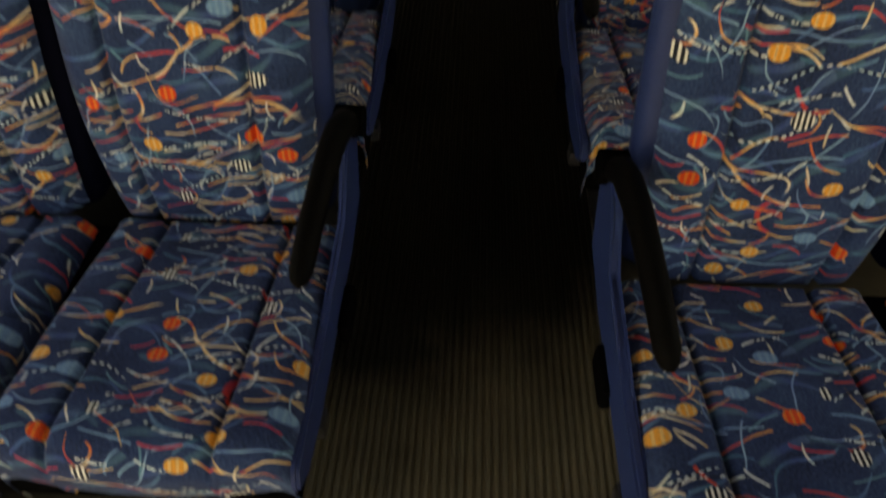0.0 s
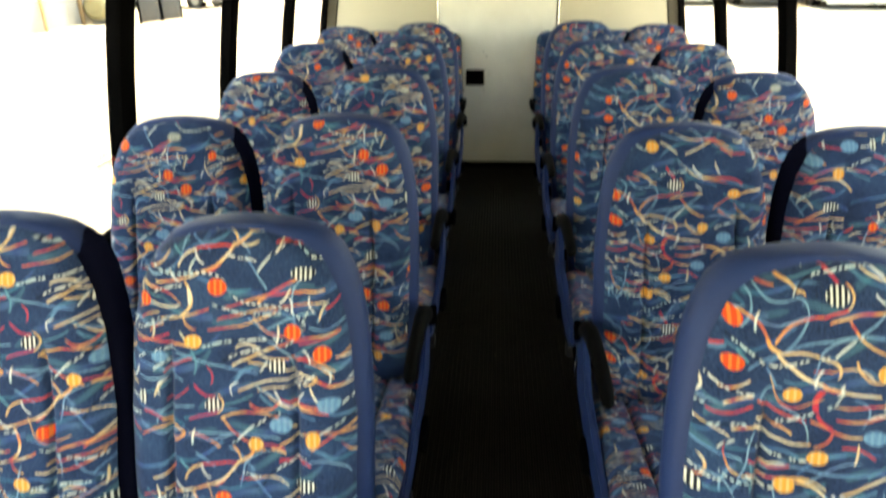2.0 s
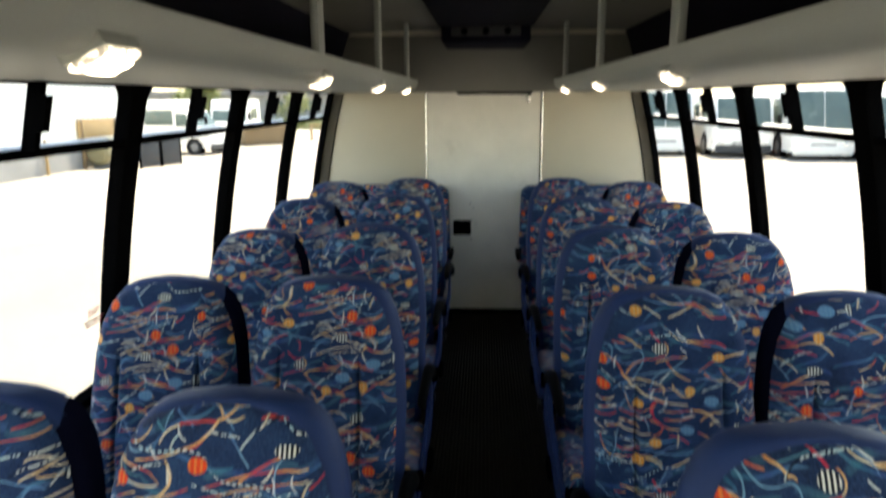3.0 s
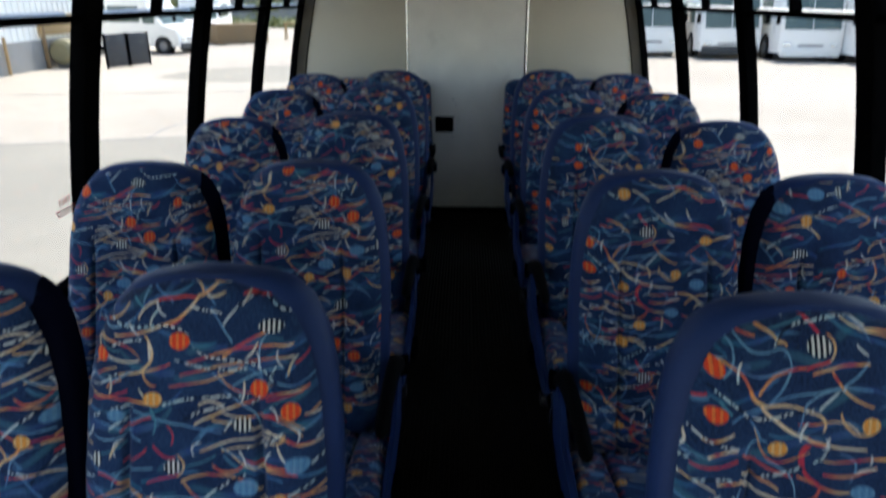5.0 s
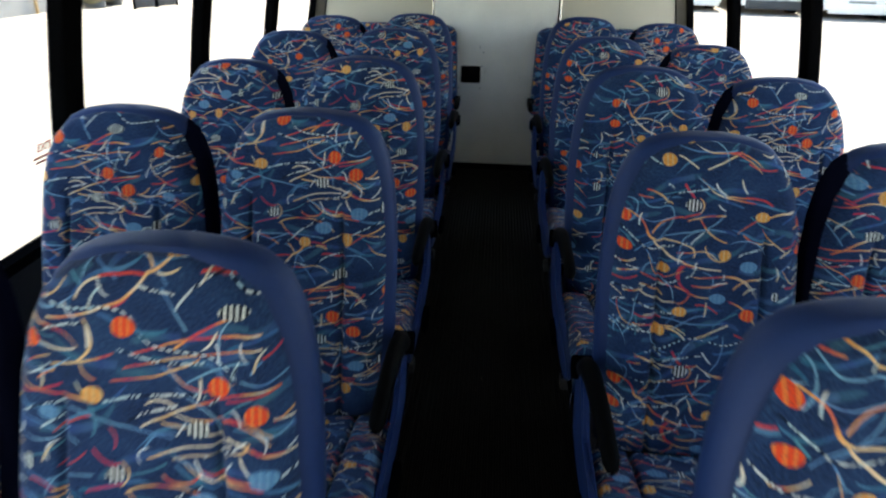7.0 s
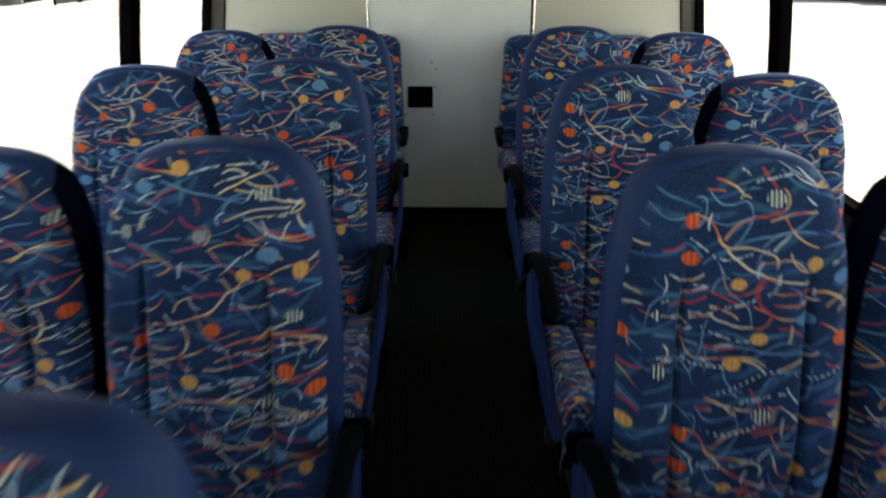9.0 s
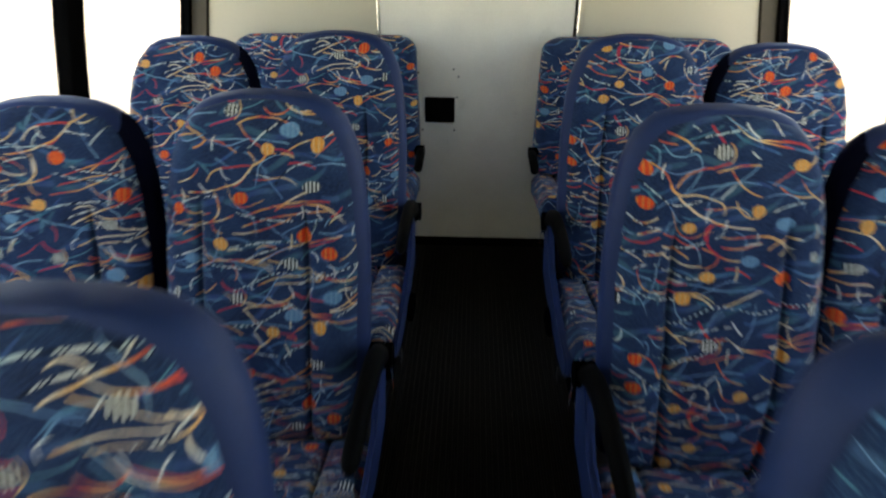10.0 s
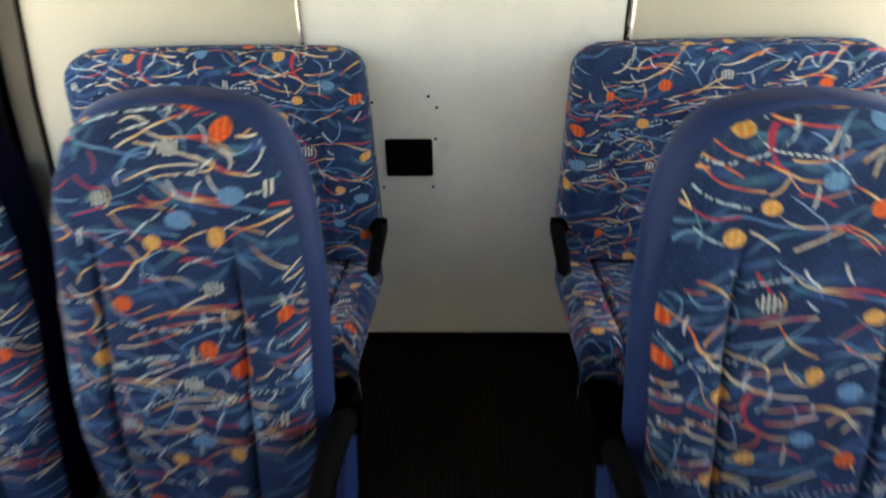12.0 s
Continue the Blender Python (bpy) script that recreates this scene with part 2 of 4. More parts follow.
def local(n, uv, x, y, turn=0.0, sx=1.0, sy=1.0):
    """The cloth's coordinates round a place of the repeating design, turned and scaled."""
    wrap = n.node("VectorMath", operation="WRAP")
    n.put(wrap.inputs[0], uv)
    wrap.inputs[1].default_value = (x + TILE[0] / 2, y + TILE[1] / 2, 1)
    wrap.inputs[2].default_value = (x - TILE[0] / 2, y - TILE[1] / 2, -1)
    m = n.node("Mapping", vector_type="TEXTURE")
    n.put(m.inputs["Vector"], wrap.outputs[0])
    m.inputs["Location"].default_value, m.inputs["Rotation"].default_value, m.inputs["Scale"].default_value = (x, y, 0), (0, 0, turn), (sx, sy, 1)
    return m.outputs[0]


def after(n, uv, mask):
    """The same coordinates, worked out after a mask, which keeps a long chain of nodes in order."""
    m = n.node("VectorMath", operation="MULTIPLY_ADD")
    n.put(m.inputs[0], mask)
    m.inputs[1].default_value = (1e-9, 1e-9, 1e-9)
    n.put(m.inputs[2], uv)
    return m.outputs[0]


class Family(Nodes):
    """A node group that gives the mask of a family of motifs from the cloth's coordinates."""

    def __init__(self, name):
        self.t = bpy.data.node_groups.new(name, "ShaderNodeTree")
        self.t.interface.new_socket("Cloth", in_out="INPUT", socket_type="NodeSocketVector")
        self.t.interface.new_socket("Before", in_out="INPUT", socket_type="NodeSocketFloat")
        self.t.interface.new_socket("Mask", in_out="OUTPUT", socket_type="NodeSocketFloat")
        self.given = self.t.nodes.new("NodeGroupInput").outputs
        self.last, self.total = self.given["Before"], None

    def add(self, mask):
        self.total = mask if self.total is None else self.math("MAXIMUM", self.total, mask)
        self.last = self.total

    def use(self, n, uv):
        """Put the finished group into a material."""
        self.put(self.t.nodes.new("NodeGroupOutput").inputs["Mask"], self.total)
        g = n.t.nodes.new("ShaderNodeGroup")
        g.node_tree = self.t
        n.put(g.inputs["Cloth"], uv)
        if n.last is not None:
            n.put(g.inputs["Before"], n.last)
        n.last = g.outputs["Mask"]
        return n.last


def curves(n, uv, marks):
    """The mask of a family of bowed strokes of the design."""
    f = Family("strokes_of_the_cloth")
    for x0, y0, x1, y1, bow, w in marks:
        x0, y0, x1, y1, bow, w = (v / 1000 for v in (x0, y0, x1, y1, bow, 0.8 * w))
        half, turn = math.hypot(x1 - x0, y1 - y0) / 2, math.atan2(y1 - y0, x1 - x0)
        at = local(f, after(f, f.given["Cloth"], f.last), (x0 + x1) / 2 - bow * math.sin(turn), (y0 + y1) / 2 + bow * math.cos(turn), turn)
        x, y, _ = f.split(at)
        off = f.math("ABSOLUTE", f.math("MULTIPLY_ADD", f.math("MULTIPLY", x, x), bow / half ** 2, y))
        end = f.math("SUBTRACT", f.math("ABSOLUTE", x), half - w)
        f.add(f.math("MULTIPLY_ADD", f.math("MAXIMUM", off, end), -520.0, 520.0 * w + 0.45, clamp=True))
    return f.use(n, uv)


def spots(n, uv, marks):
    """The mask of a family of round spots of the design."""
    f = Family("spots_of_the_cloth")
    for x, y, rx, ry in marks:
        r = f.node("VectorMath", operation="LENGTH")
        f.put(r.inputs[0], local(f, after(f, f.given["Cloth"], f.last), x / 1000, y / 1000, 0.0, rx / 1000, ry / 1000))
        f.add(f.math("MULTIPLY_ADD", r.outputs["Value"], -9.0, 9.4, clamp=True))
    return f.use(n, uv)


def moquette():
    """Bus upholstery: navy cloth printed with bowed strokes in orange, red, cream and blue, dashes and striped dots."""
    n = Nodes("patterned_moquette")
    place = n.node("ObjectInfo").outputs["Color"]  # where each piece is cut from the roll, and from which half of the repeat
    half_b = n.split(place)[2]
    half_a = n.math("SUBTRACT", 1.0, half_b)
    uv0 = n.vec("ADD", n.coord("UV"), place)
    flat = n.node("VectorMath", operation="MULTIPLY")
    n.put(flat.inputs[0], uv0)
    flat.inputs[1].default_value = (1, 1, 0)
    uv0 = flat.outputs[0]
    warp = n.node("TexNoise")
    n.put(warp.inputs["Vector"], uv0)
    warp.inputs["Scale"].default_value, warp.inputs["Detail"].default_value = 22.0, 1.0
    uv = n.vec("ADD", uv0, n.vec("SCALE", n.vec("SUBTRACT", warp.outputs["Color"], (0.5, 0.5, 0.5)), 0.008))

    def print_of(kind, one, two):
        """The mask of a family of motifs in whichever half of the repeat the piece is cut from."""
        first, second = kind(n, uv, one), kind(n, uv, two)
        return n.math("MULTIPLY_ADD", n.math("SUBTRACT", second, first), half_b, first)

    heather = n.math("MULTIPLY_ADD", n.noise(uv0, 260, 2), 0.5, n.math("MULTIPLY", n.noise(uv0, 9, 3), 0.5))
    base = n.ramp(heather, [(0.34, (0.005, 0.015, 0.042)), (0.5, (0.012, 0.037, 0.107)), (0.66, (0.025, 0.08, 0.174))])
    blue = [(0.0, (0.04, 0.16, 0.42)), (0.4, (0.14, 0.4, 0.62)), (0.7, (0.03, 0.24, 0.34)), (1.0, (0.06, 0.13, 0.42))]
    teal = [(0.0, (0.03, 0.12, 0.2)), (0.35, (0.06, 0.2, 0.26)), (0.65, (0.03, 0.08, 0.26)), (1.0, (0.08, 0.2, 0.34))]
    warm = [(0.0, (0.93, 0.8, 0.6)), (0.12, (0.92, 0.56, 0.24)), (0.3, (0.85, 0.18, 0.06)), (0.45, (0.66, 0.05, 0.08)), (0.6, (0.9, 0.36, 0.1)), (0.8, (0.92, 0.58, 0.26)), (1.0, (0.93, 0.8, 0.6))]
    c = strokes(n, uv, base, 0.09, 31.3, 0.15, 0.8, 0.6, 0.75, 0.085, teal, strength=0.6)
    c = strokes(n, uv, c, 0.10, 1.3, 0.1, 1.0, 0.8, 0.7, 0.036, blue, strength=0.5)
    pull = n.math("FRACT", n.math("MULTIPLY_ADD", n.noise(uv, 6.0, 1), 4.0, n.math("MULTIPLY", n.split(uv)[0], 5.0)))
    c = n.mix(n.math("MULTIPLY", print_of(curves, BLUE_A, BLUE_C), 0.9), c, n.ramp(pull, [(0.0, (0.10, 0.26, 0.52)), (0.5, (0.22, 0.48, 0.66)), (1.0, (0.10, 0.26, 0.52))]))
    c = n.mix(n.math("MULTIPLY", curves(n, uv, BLUE_B), 0.8), c, (0.10, 0.34, 0.42))
    c = n.mix(print_of(curves, RED_STROKES, RED_STROKES_B), c, n.ramp(pull, [(0.0, (0.75, 0.07, 0.04)), (0.5, (0.6, 0.04, 0.09)), (1.0, (0.75, 0.07, 0.04))]))
    for one, two in ((WARM_A, WARM_D), (WARM_B, WARM_E)):
        c = n.mix(print_of(curves, one, two), c, n.ramp(pull, warm))
    c = n.mix(n.math("MULTIPLY", curves(n, uv, WARM_C), half_a), c, n.ramp(pull, warm))
    c = strokes(n, uv, c, 0.12, 4.4, 0.12, 0.6, 0.7, 0.62, 0.0160, warm, share=0.5, fork=0.5, lean=0.25)
    c = strokes(n, uv, c, 0.10, 12.9, -0.3, 0.8, 1.5, 0.5, 0.016, warm, share=0.28, lean=-0.6)
    c = strokes(n, uv, c, 0.09, 18.2, 0.3, 2.4, 1.4, 0.5, 0.017, [(0.0, (0.16, 0.33, 0.58)), (0.5, (0.26, 0.5, 0.66)), (1.0, (0.12, 0.24, 0.5))], share=0.5)
    print_row = print_of(curves, DASHES, DASHES_B)
    along = n.math("ADD", n.split(uv)[0], n.math("MULTIPLY", n.split(uv)[1], -0.6))
    beat = n.math("FRACT", n.math("MULTIPLY_ADD", along, 92.0, n.math("MULTIPLY", n.math("SINE", n.math("MULTIPLY", along, 240.0)), 0.4)))
    links = n.math("GREATER_THAN", beat, n.math("MULTIPLY_ADD", n.noise(uv0, 21, 1), 0.6, 0.12))
    c = n.mix(n.math("MULTIPLY", print_row, 0.85), c, n.mix(links, (0.003, 0.004, 0.01), n.ramp(pull, [(0.0, (0.88, 0.9, 0.84)), (0.5, (0.6, 0.82, 0.84)), (1.0, (0.88, 0.9, 0.84))])))
    c = strokes(n, uv, c, 0.125, 7.8, 0.2, 0.9, 0.6, 0.62, 0.0150, [(0.0, (0.86, 0.88, 0.82)), (1.0, (0.5, 0.76, 0.82))], share=0.35, dashes=12.0)
    c = n.mix(print_of(curves, TICKS, TICKS_B), c, (0.84, 0.88, 0.86))
    c = strokes(n, uv, c, 0.07, 8.5, 1.2, 2.4, 1.5, 0.24, 0.030, [(0.0, (0.86, 0.88, 0.82)), (0.5, (0.84, 0.6, 0.3)), (1.0, (0.5, 0.76, 0.82))], share=0.42)
    u = n.split(uv0)[0]
    stripe = n.math("LESS_THAN", n.math("FRACT", n.math("MULTIPLY", u, 135.0)), 0.42)
    broad = n.math("LESS_THAN", n.math("FRACT", n.math("MULTIPLY", u, 103.0)), 0.4)
    c = n.mix(print_of(spots, RED_DOTS, RED_DOTS_B), c, n.mix(broad, (0.88, 0.075, 0.02), (0.9, 0.22, 0.05)))
    c = n.mix(print_of(spots, AMBER_DOTS, AMBER_DOTS_B), c, n.mix(broad, (0.86, 0.36, 0.07), (0.84, 0.5, 0.2)))
    c = n.mix(n.math("MULTIPLY", print_of(spots, BLUE_DOTS, BLUE_DOTS_B), 0.9), c, n.mix(broad, (0.11, 0.29, 0.5), (0.16, 0.37, 0.56)))
    c = n.mix(print_of(spots, PALE_DOTS, PALE_DOTS_B), c, n.mix(stripe, (0.008, 0.012, 0.02), (0.86, 0.88, 0.78)))
    weave = n.noise(uv0, 900, 2)
    fleck = n.math("GREATER_THAN", n.noise(uv0, 330, 1), 0.58)
    c = n.mix(n.math("MULTIPLY", fleck, 0.3), c, (0.01, 0.02, 0.06))
    pale = n.math("GREATER_THAN", n.noise(n.vec("ADD", uv0, (3.1, 1.7, 0)), 410, 1), 0.66)
    c = n.mix(n.math("MULTIPLY", pale, 0.1), c, (0.32, 0.42, 0.55))
    n.bump(weave, 0.25, 0.001)
    n.bsdf.inputs["Sheen Weight"].default_value = 0.07
    n.bsdf.inputs["Sheen Roughness"].default_value = 0.5
    return n.done(c, 0.9, 0.0, 0.2)


def glass_mat():
    n = Nodes("window_glass")
    t = n.t
    clear, gloss, mix = n.node("BsdfTransparent"), n.node("BsdfGlossy"), n.node("MixShader")
    clear.inputs["Color"].default_value = (0.94, 0.96, 0.95, 1)
    gloss.inputs["Roughness"].default_value = 0.02
    mix.inputs[0].default_value = 0.03
    t.links.new(clear.outputs[0], mix.inputs[1])
    t.links.new(gloss.outputs[0], mix.inputs[2])
    t.links.new(mix.outputs[0], t.nodes["Material Output"].inputs["Surface"])
    return n.mat


def lens_mat(name, bright, dim):
    """A lit lamp lens, broken into bright and dim facets."""
    n = Nodes(name)
    vor = n.node("TexVoronoi", feature="F1")
    n.put(vor.inputs["Vector"], n.coord())
    vor.inputs["Scale"].default_value = 85.0
    r = n.split(vor.outputs["Color"])[0]
    n.put(n.bsdf.inputs["Emission Color"], (1.0, 0.9, 0.74))
    n.put(n.bsdf.inputs["Emission Strength"], n.math("MULTIPLY_ADD", n.math("POWER", r, 2.5), bright, dim))
    return n.done((0.8, 0.78, 0.72), 0.2)


def concrete():
    n = Nodes("pale_concrete")
    co = n.coord()
    f = n.math("ADD", n.math("MULTIPLY", n.noise(co, 0.12, 6), 0.6), n.math("MULTIPLY", n.noise(co, 3.0, 6, 0.7), 0.4))
    col = n.ramp(f, [(0.3, (0.30, 0.265, 0.222)), (0.5, (0.395, 0.356, 0.302)), (0.72, (0.475, 0.435, 0.38))])
    n.bump(n.noise(co, 12, 6), 0.3, 0.02)
    return n.done(col, 0.9, 0, 0.2)


def floor_mat():
    """Dark ribbed rubber with dust, a few pale scuffs along the ribs, and entrance light painted in."""
    n = Nodes("ribbed_rubber")
    co = n.coord()
    dust, grain = n.noise(co, 3.0, 5), n.noise(co, 90, 3)
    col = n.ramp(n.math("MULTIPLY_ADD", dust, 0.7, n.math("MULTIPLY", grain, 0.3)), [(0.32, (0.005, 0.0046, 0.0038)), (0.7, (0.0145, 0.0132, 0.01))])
    front_light = n.math("MULTIPLY_ADD", n.split(co)[1], -2.4, n.math("MULTIPLY_ADD", n.noise(co, 4.0, 4), 1.5, n.math("MULTIPLY_ADD", n.split(co)[0], 1.2, 1.4)), clamp=True)
    col = n.mix(n.math("MULTIPLY", front_light, 0.9), col, (0.16, 0.13, 0.082))  # paler tan paints the daylight falling in at the entrance
    scuff = n.math("MULTIPLY", n.math("SUBTRACT", n.noise(n.vec("MULTIPLY", co, (95, 14, 30)), 1.0, 2, 0.5), 0.735), 14.0, clamp=True)
    col = n.mix(n.math("MULTIPLY", scuff, n.math("MULTIPLY_ADD", front_light, 0.8, 0.2)), col, (0.4, 0.36, 0.28))
    n.bump(grain, 0.2, 0.0006)
    return n.done(col, n.math("MULTIPLY_ADD", dust, 0.25, 0.5), 0.0, 0.12)


def leaf_mat():
    n = Nodes("leaves")
    r = n.node("NewGeometry").outputs["Random Per Island"]
    return n.done(n.ramp(r, [(0.0, (0.09, 0.12, 0.03)), (0.6, (0.15, 0.18, 0.05)), (1.0, (0.24, 0.24, 0.09))]), 0.6)


MOQUETTE = moquette()
VINYL = plain("blue_vinyl", (0.0115, 0.034, 0.120), 0.55, spec=0.27, vary=0.12, scale=9, grain=240, bump=0.2, depth=0.0008)
SHADE_NAVY = plain("dark_navy_vinyl", (0.005, 0.006, 0.016), 0.8, vary=0.2, grain=240, depth=0.0008, spec=0.0)
BLACK = plain("black_plastic", (0.003, 0.003, 0.0033), 0.6, vary=0.3, grain=200, depth=0.0006, spec=0.0)
RUBBER = plain("black_rubber", (0.0035, 0.0032, 0.003), 0.6, vary=0.3, grain=150, depth=0.0006, spec=0.04)
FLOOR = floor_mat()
STEEL = plain("dark_steel", (0.03, 0.03, 0.032), 0.5, 0.5)
BRIGHT = plain("bright_metal", (0.75, 0.74, 0.72), 0.25, 1.0, vary=0.1)
LINING = plain("cream_wall_panel", (0.56, 0.52, 0.41), 0.42, vary=0.05, scale=2.5, grain=140, bump=0.1, depth=0.0006)
HATCH = plain("pale_grey_wall_panel", (0.85, 0.835, 0.76), 0.30, vary=0.09, scale=4.5, grain=140, bump=0.1, depth=0.0006)
RACK = plain("grey_rack_vinyl", (0.32, 0.345, 0.315), 0.55, vary=0.06, scale=3.0, grain=160, bump=0.2, depth=0.0008)
CEILING = plain("grey_headliner", (0.19, 0.19, 0.17), 0.8, vary=0.08, grain=300, bump=0.25, depth=0.001)
CARPET = plain("navy_ceiling_carpet", (0.008, 0.008, 0.016), 0.95, spec=0.08, vary=0.3, grain=400, bump=0.4, depth=0.001)
FILLET = plain("brown_felt_fillet", (0.085, 0.074, 0.056), 0.9, vary=0.25, grain=300, bump=0.3, depth=0.001)
SIDEWALL = plain("dark_side_carpet", (0.014, 0.014, 0.017), 0.9, vary=0.25, grain=300, bump=0.3, depth=0.001)
GLASS = glass_mat()
LENS = lens_mat("lit_lamp_lens", 7.0, 1.5)
RIM_LENS = lens_mat("lit_lamp_rim", 1.6, 0.05)
CONCRETE = concrete()
WHITE = plain("white_coach_paint", (0.86, 0.84, 0.79), 0.3, vary=0.06, scale=0.8, grain=20)
TINT = plain("tinted_vehicle_glass", (0.10, 0.142, 0.13), 0.08, vary=0.2, scale=1)
TYRE = plain("tyre_rubber", (0.015, 0.015, 0.015), 0.8)
GREY = plain("grey_vehicle_trim", (0.2, 0.2, 0.2), 0.5)
SIDING = plain("white_corrugated_steel", (0.86, 0.87, 0.84), 0.45, vary=0.06, scale=0.6)
TAN = plain("tan_plywood", (0.4, 0.27, 0.13), 0.7, scale=1.5)
DUN = plain("dun_painted_steel", (0.33, 0.29, 0.22), 0.6, scale=1.0)
BROWN = plain("brown_board", (0.22, 0.15, 0.08), 0.8, scale=1.5)
CHARCOAL = plain("charcoal_sheet_metal", (0.035, 0.037, 0.04), 0.6, scale=1.5)
BARK = plain("bark", (0.12, 0.09, 0.06), 0.9)
LEAF = leaf_mat()
BLOCK = plain("grey_block", (0.3, 0.3, 0.29), 0.9, scale=1.5)
OLIVE = plain("olive_paint", (0.2, 0.18, 0.1), 0.6, scale=3)
APRON = plain("worn_concrete", (0.26, 0.24, 0.20), 0.9, vary=0.15, scale=0.5, grain=6, bump=0.3, depth=0.01)
RED = plain("red_print", (0.5, 0.02, 0.02), 0.5)


# ---- mesh helpers ----
def bm_box(bm, x0, x1, y0, y1, z0, z1, bevel=0.0, seg=2):
    made = bmesh.ops.create_cube(bm, size=1.0)["verts"]
    for v in made:
        v.co = Vector(((x0 + x1) / 2 + v.co.x * (x1 - x0), (y0 + y1) / 2 + v.co.y * (y1 - y0), (z0 + z1) / 2 + v.co.z * (z1 - z0)))
    if bevel:
        edges = list({e for v in made for e in v.link_edges})
        bmesh.ops.bevel(bm, geom=edges, offset=bevel, segments=seg, affect="EDGES", profile=0.5)
    return bm


def box(x0, x1, y0, y1, z0, z1, bevel=0.0, seg=2):
    return bm_box(bmesh.new(), x0, x1, y0, y1, z0, z1, bevel, seg)


def bm_tube(bm, points, radii, sides=12, flat=1.0):
    """A tube along points; flat squeezes it across its second axis."""
    rings = []
    pts = [Vector(p) for p in points]
    for i, p in enumerate(pts):
        d = (pts[min(i + 1, len(pts) - 1)] - pts[max(i - 1, 0)]).normalized()
        a = d.cross(Vector((0, 0, 1)))
        a = a.normalized() if a.length > 0.01 else Vector((1, 0, 0))
        b = a.cross(d)
        r = radii[i] if isinstance(radii, (list, tuple)) else radii
        rings.append([bm.verts.new(p + a * (r * math.cos(2 * math.pi * k / sides)) + b * (r * flat * math.sin(2 * math.pi * k / sides))) for k in range(sides)])
    for q, r in zip(rings, rings[1:]):
        for k in range(sides):
            bm.faces.new((q[k], q[(k + 1) % sides], r[(k + 1) % sides], r[k]))
    bm.faces.new(rings[0][::-1])
    bm.faces.new(rings[-1])
    return bm


def tube(points, radii, sides=12, flat=1.0):
    return bm_tube(bmesh.new(), points, radii, sides, flat)


def bm_loft(bm, rings, caps=True):
    """Skin closed rings of points."""
    vs = [[bm.verts.new(p) for p in r] for r in rings]
    for q, r in zip(vs, vs[1:]):
        for k in range(len(q)):
            bm.faces.new((q[k], q[(k + 1) % len(q)], r[(k + 1) % len(q)], r[k]))
    if caps:
        bm.faces.new(vs[0][::-1])
        bm.faces.new(vs[-1])
    return bm


def bm_sheet(bm, rows, uvs):
    """Skin an open grid of points, with its cloth coordinates."""
    layer = bm.loops.layers.uv.verify()
    vs = [[bm.verts.new(p) for p in r] for r in rows]
    for j in range(len(rows) - 1):
        for i in range(len(rows[0]) - 1):
            ids = ((j, i), (j, i + 1), (j + 1, i + 1), (j + 1, i))
            f = bm.faces.new([vs[a][b] for a, b in ids])
            for loop, (a, b) in zip(f.loops, ids):
                loop[layer].uv = uvs[a][b]
    return bm


def prism(outline, y0, y1):
    """A closed outline of (x, z) drawn out along y."""
    return bm_loft(bmesh.new(), [[(x, y, z) for x, z in outline] for y in (y0, y1)])


def part(name, bm, material, parent=None, label="", smooth=True, kind=""):
    bmesh.ops.recalc_face_normals(bm, faces=bm.faces)
    me = bpy.data.meshes.new(name)
    bm.to_mesh(me)
    bm.free()
    me.materials.append(material)
    if smooth:
        me.shade_smooth()
        me.set_sharp_from_angle(angle=radians(40))
    ob = new(name, me)
    if parent is not None:
        ob.parent = parent
    return tagged(ob, label, kind=kind)


def thing(name, label, category, m=None, group=""):
    ob = new(name)
    ob.empty_display_size = 0.1
    if m is not None:
        ob.matrix_world = m
    return tagged(ob, label, category, group)


def structure(name, bm, material, label, category, smooth=False):
    return tagged(part(name, bm, material, smooth=smooth), label, category, kind="structure")


# ---- the bus's shell ----
CX = -0.01  # the middle of the aisle
REAR, FRONT = 4.70, -1.05
SILL, BAR, HEAD, TOP = 0.62, 1.40, 1.565, 1.95
PILLARS = [1.965 + 0.895 * k for k in range(-2, 3)]
PILLAR = 0.10


def half(z):
    """Half the inner width of the body at a height: upright below, leaning in above."""
    return 1.21 if z <= 0.5 else 1.21 - 0.07 * (z - 0.5) - 0.095 * (z - 0.5) ** 2


def wall_strip(side, z0, z1, thick, steps=6, inset=0.0):
    """The outline of a strip of the side wall between two heights."""
    zs = [z0 + (z1 - z0) * k / steps for k in range(steps + 1)]
    inner = [(CX + side * (half(z) - inset), z) for z in zs]
    return inner + [(CX + side * (half(z) - inset + thick), z) for z in reversed(zs)]


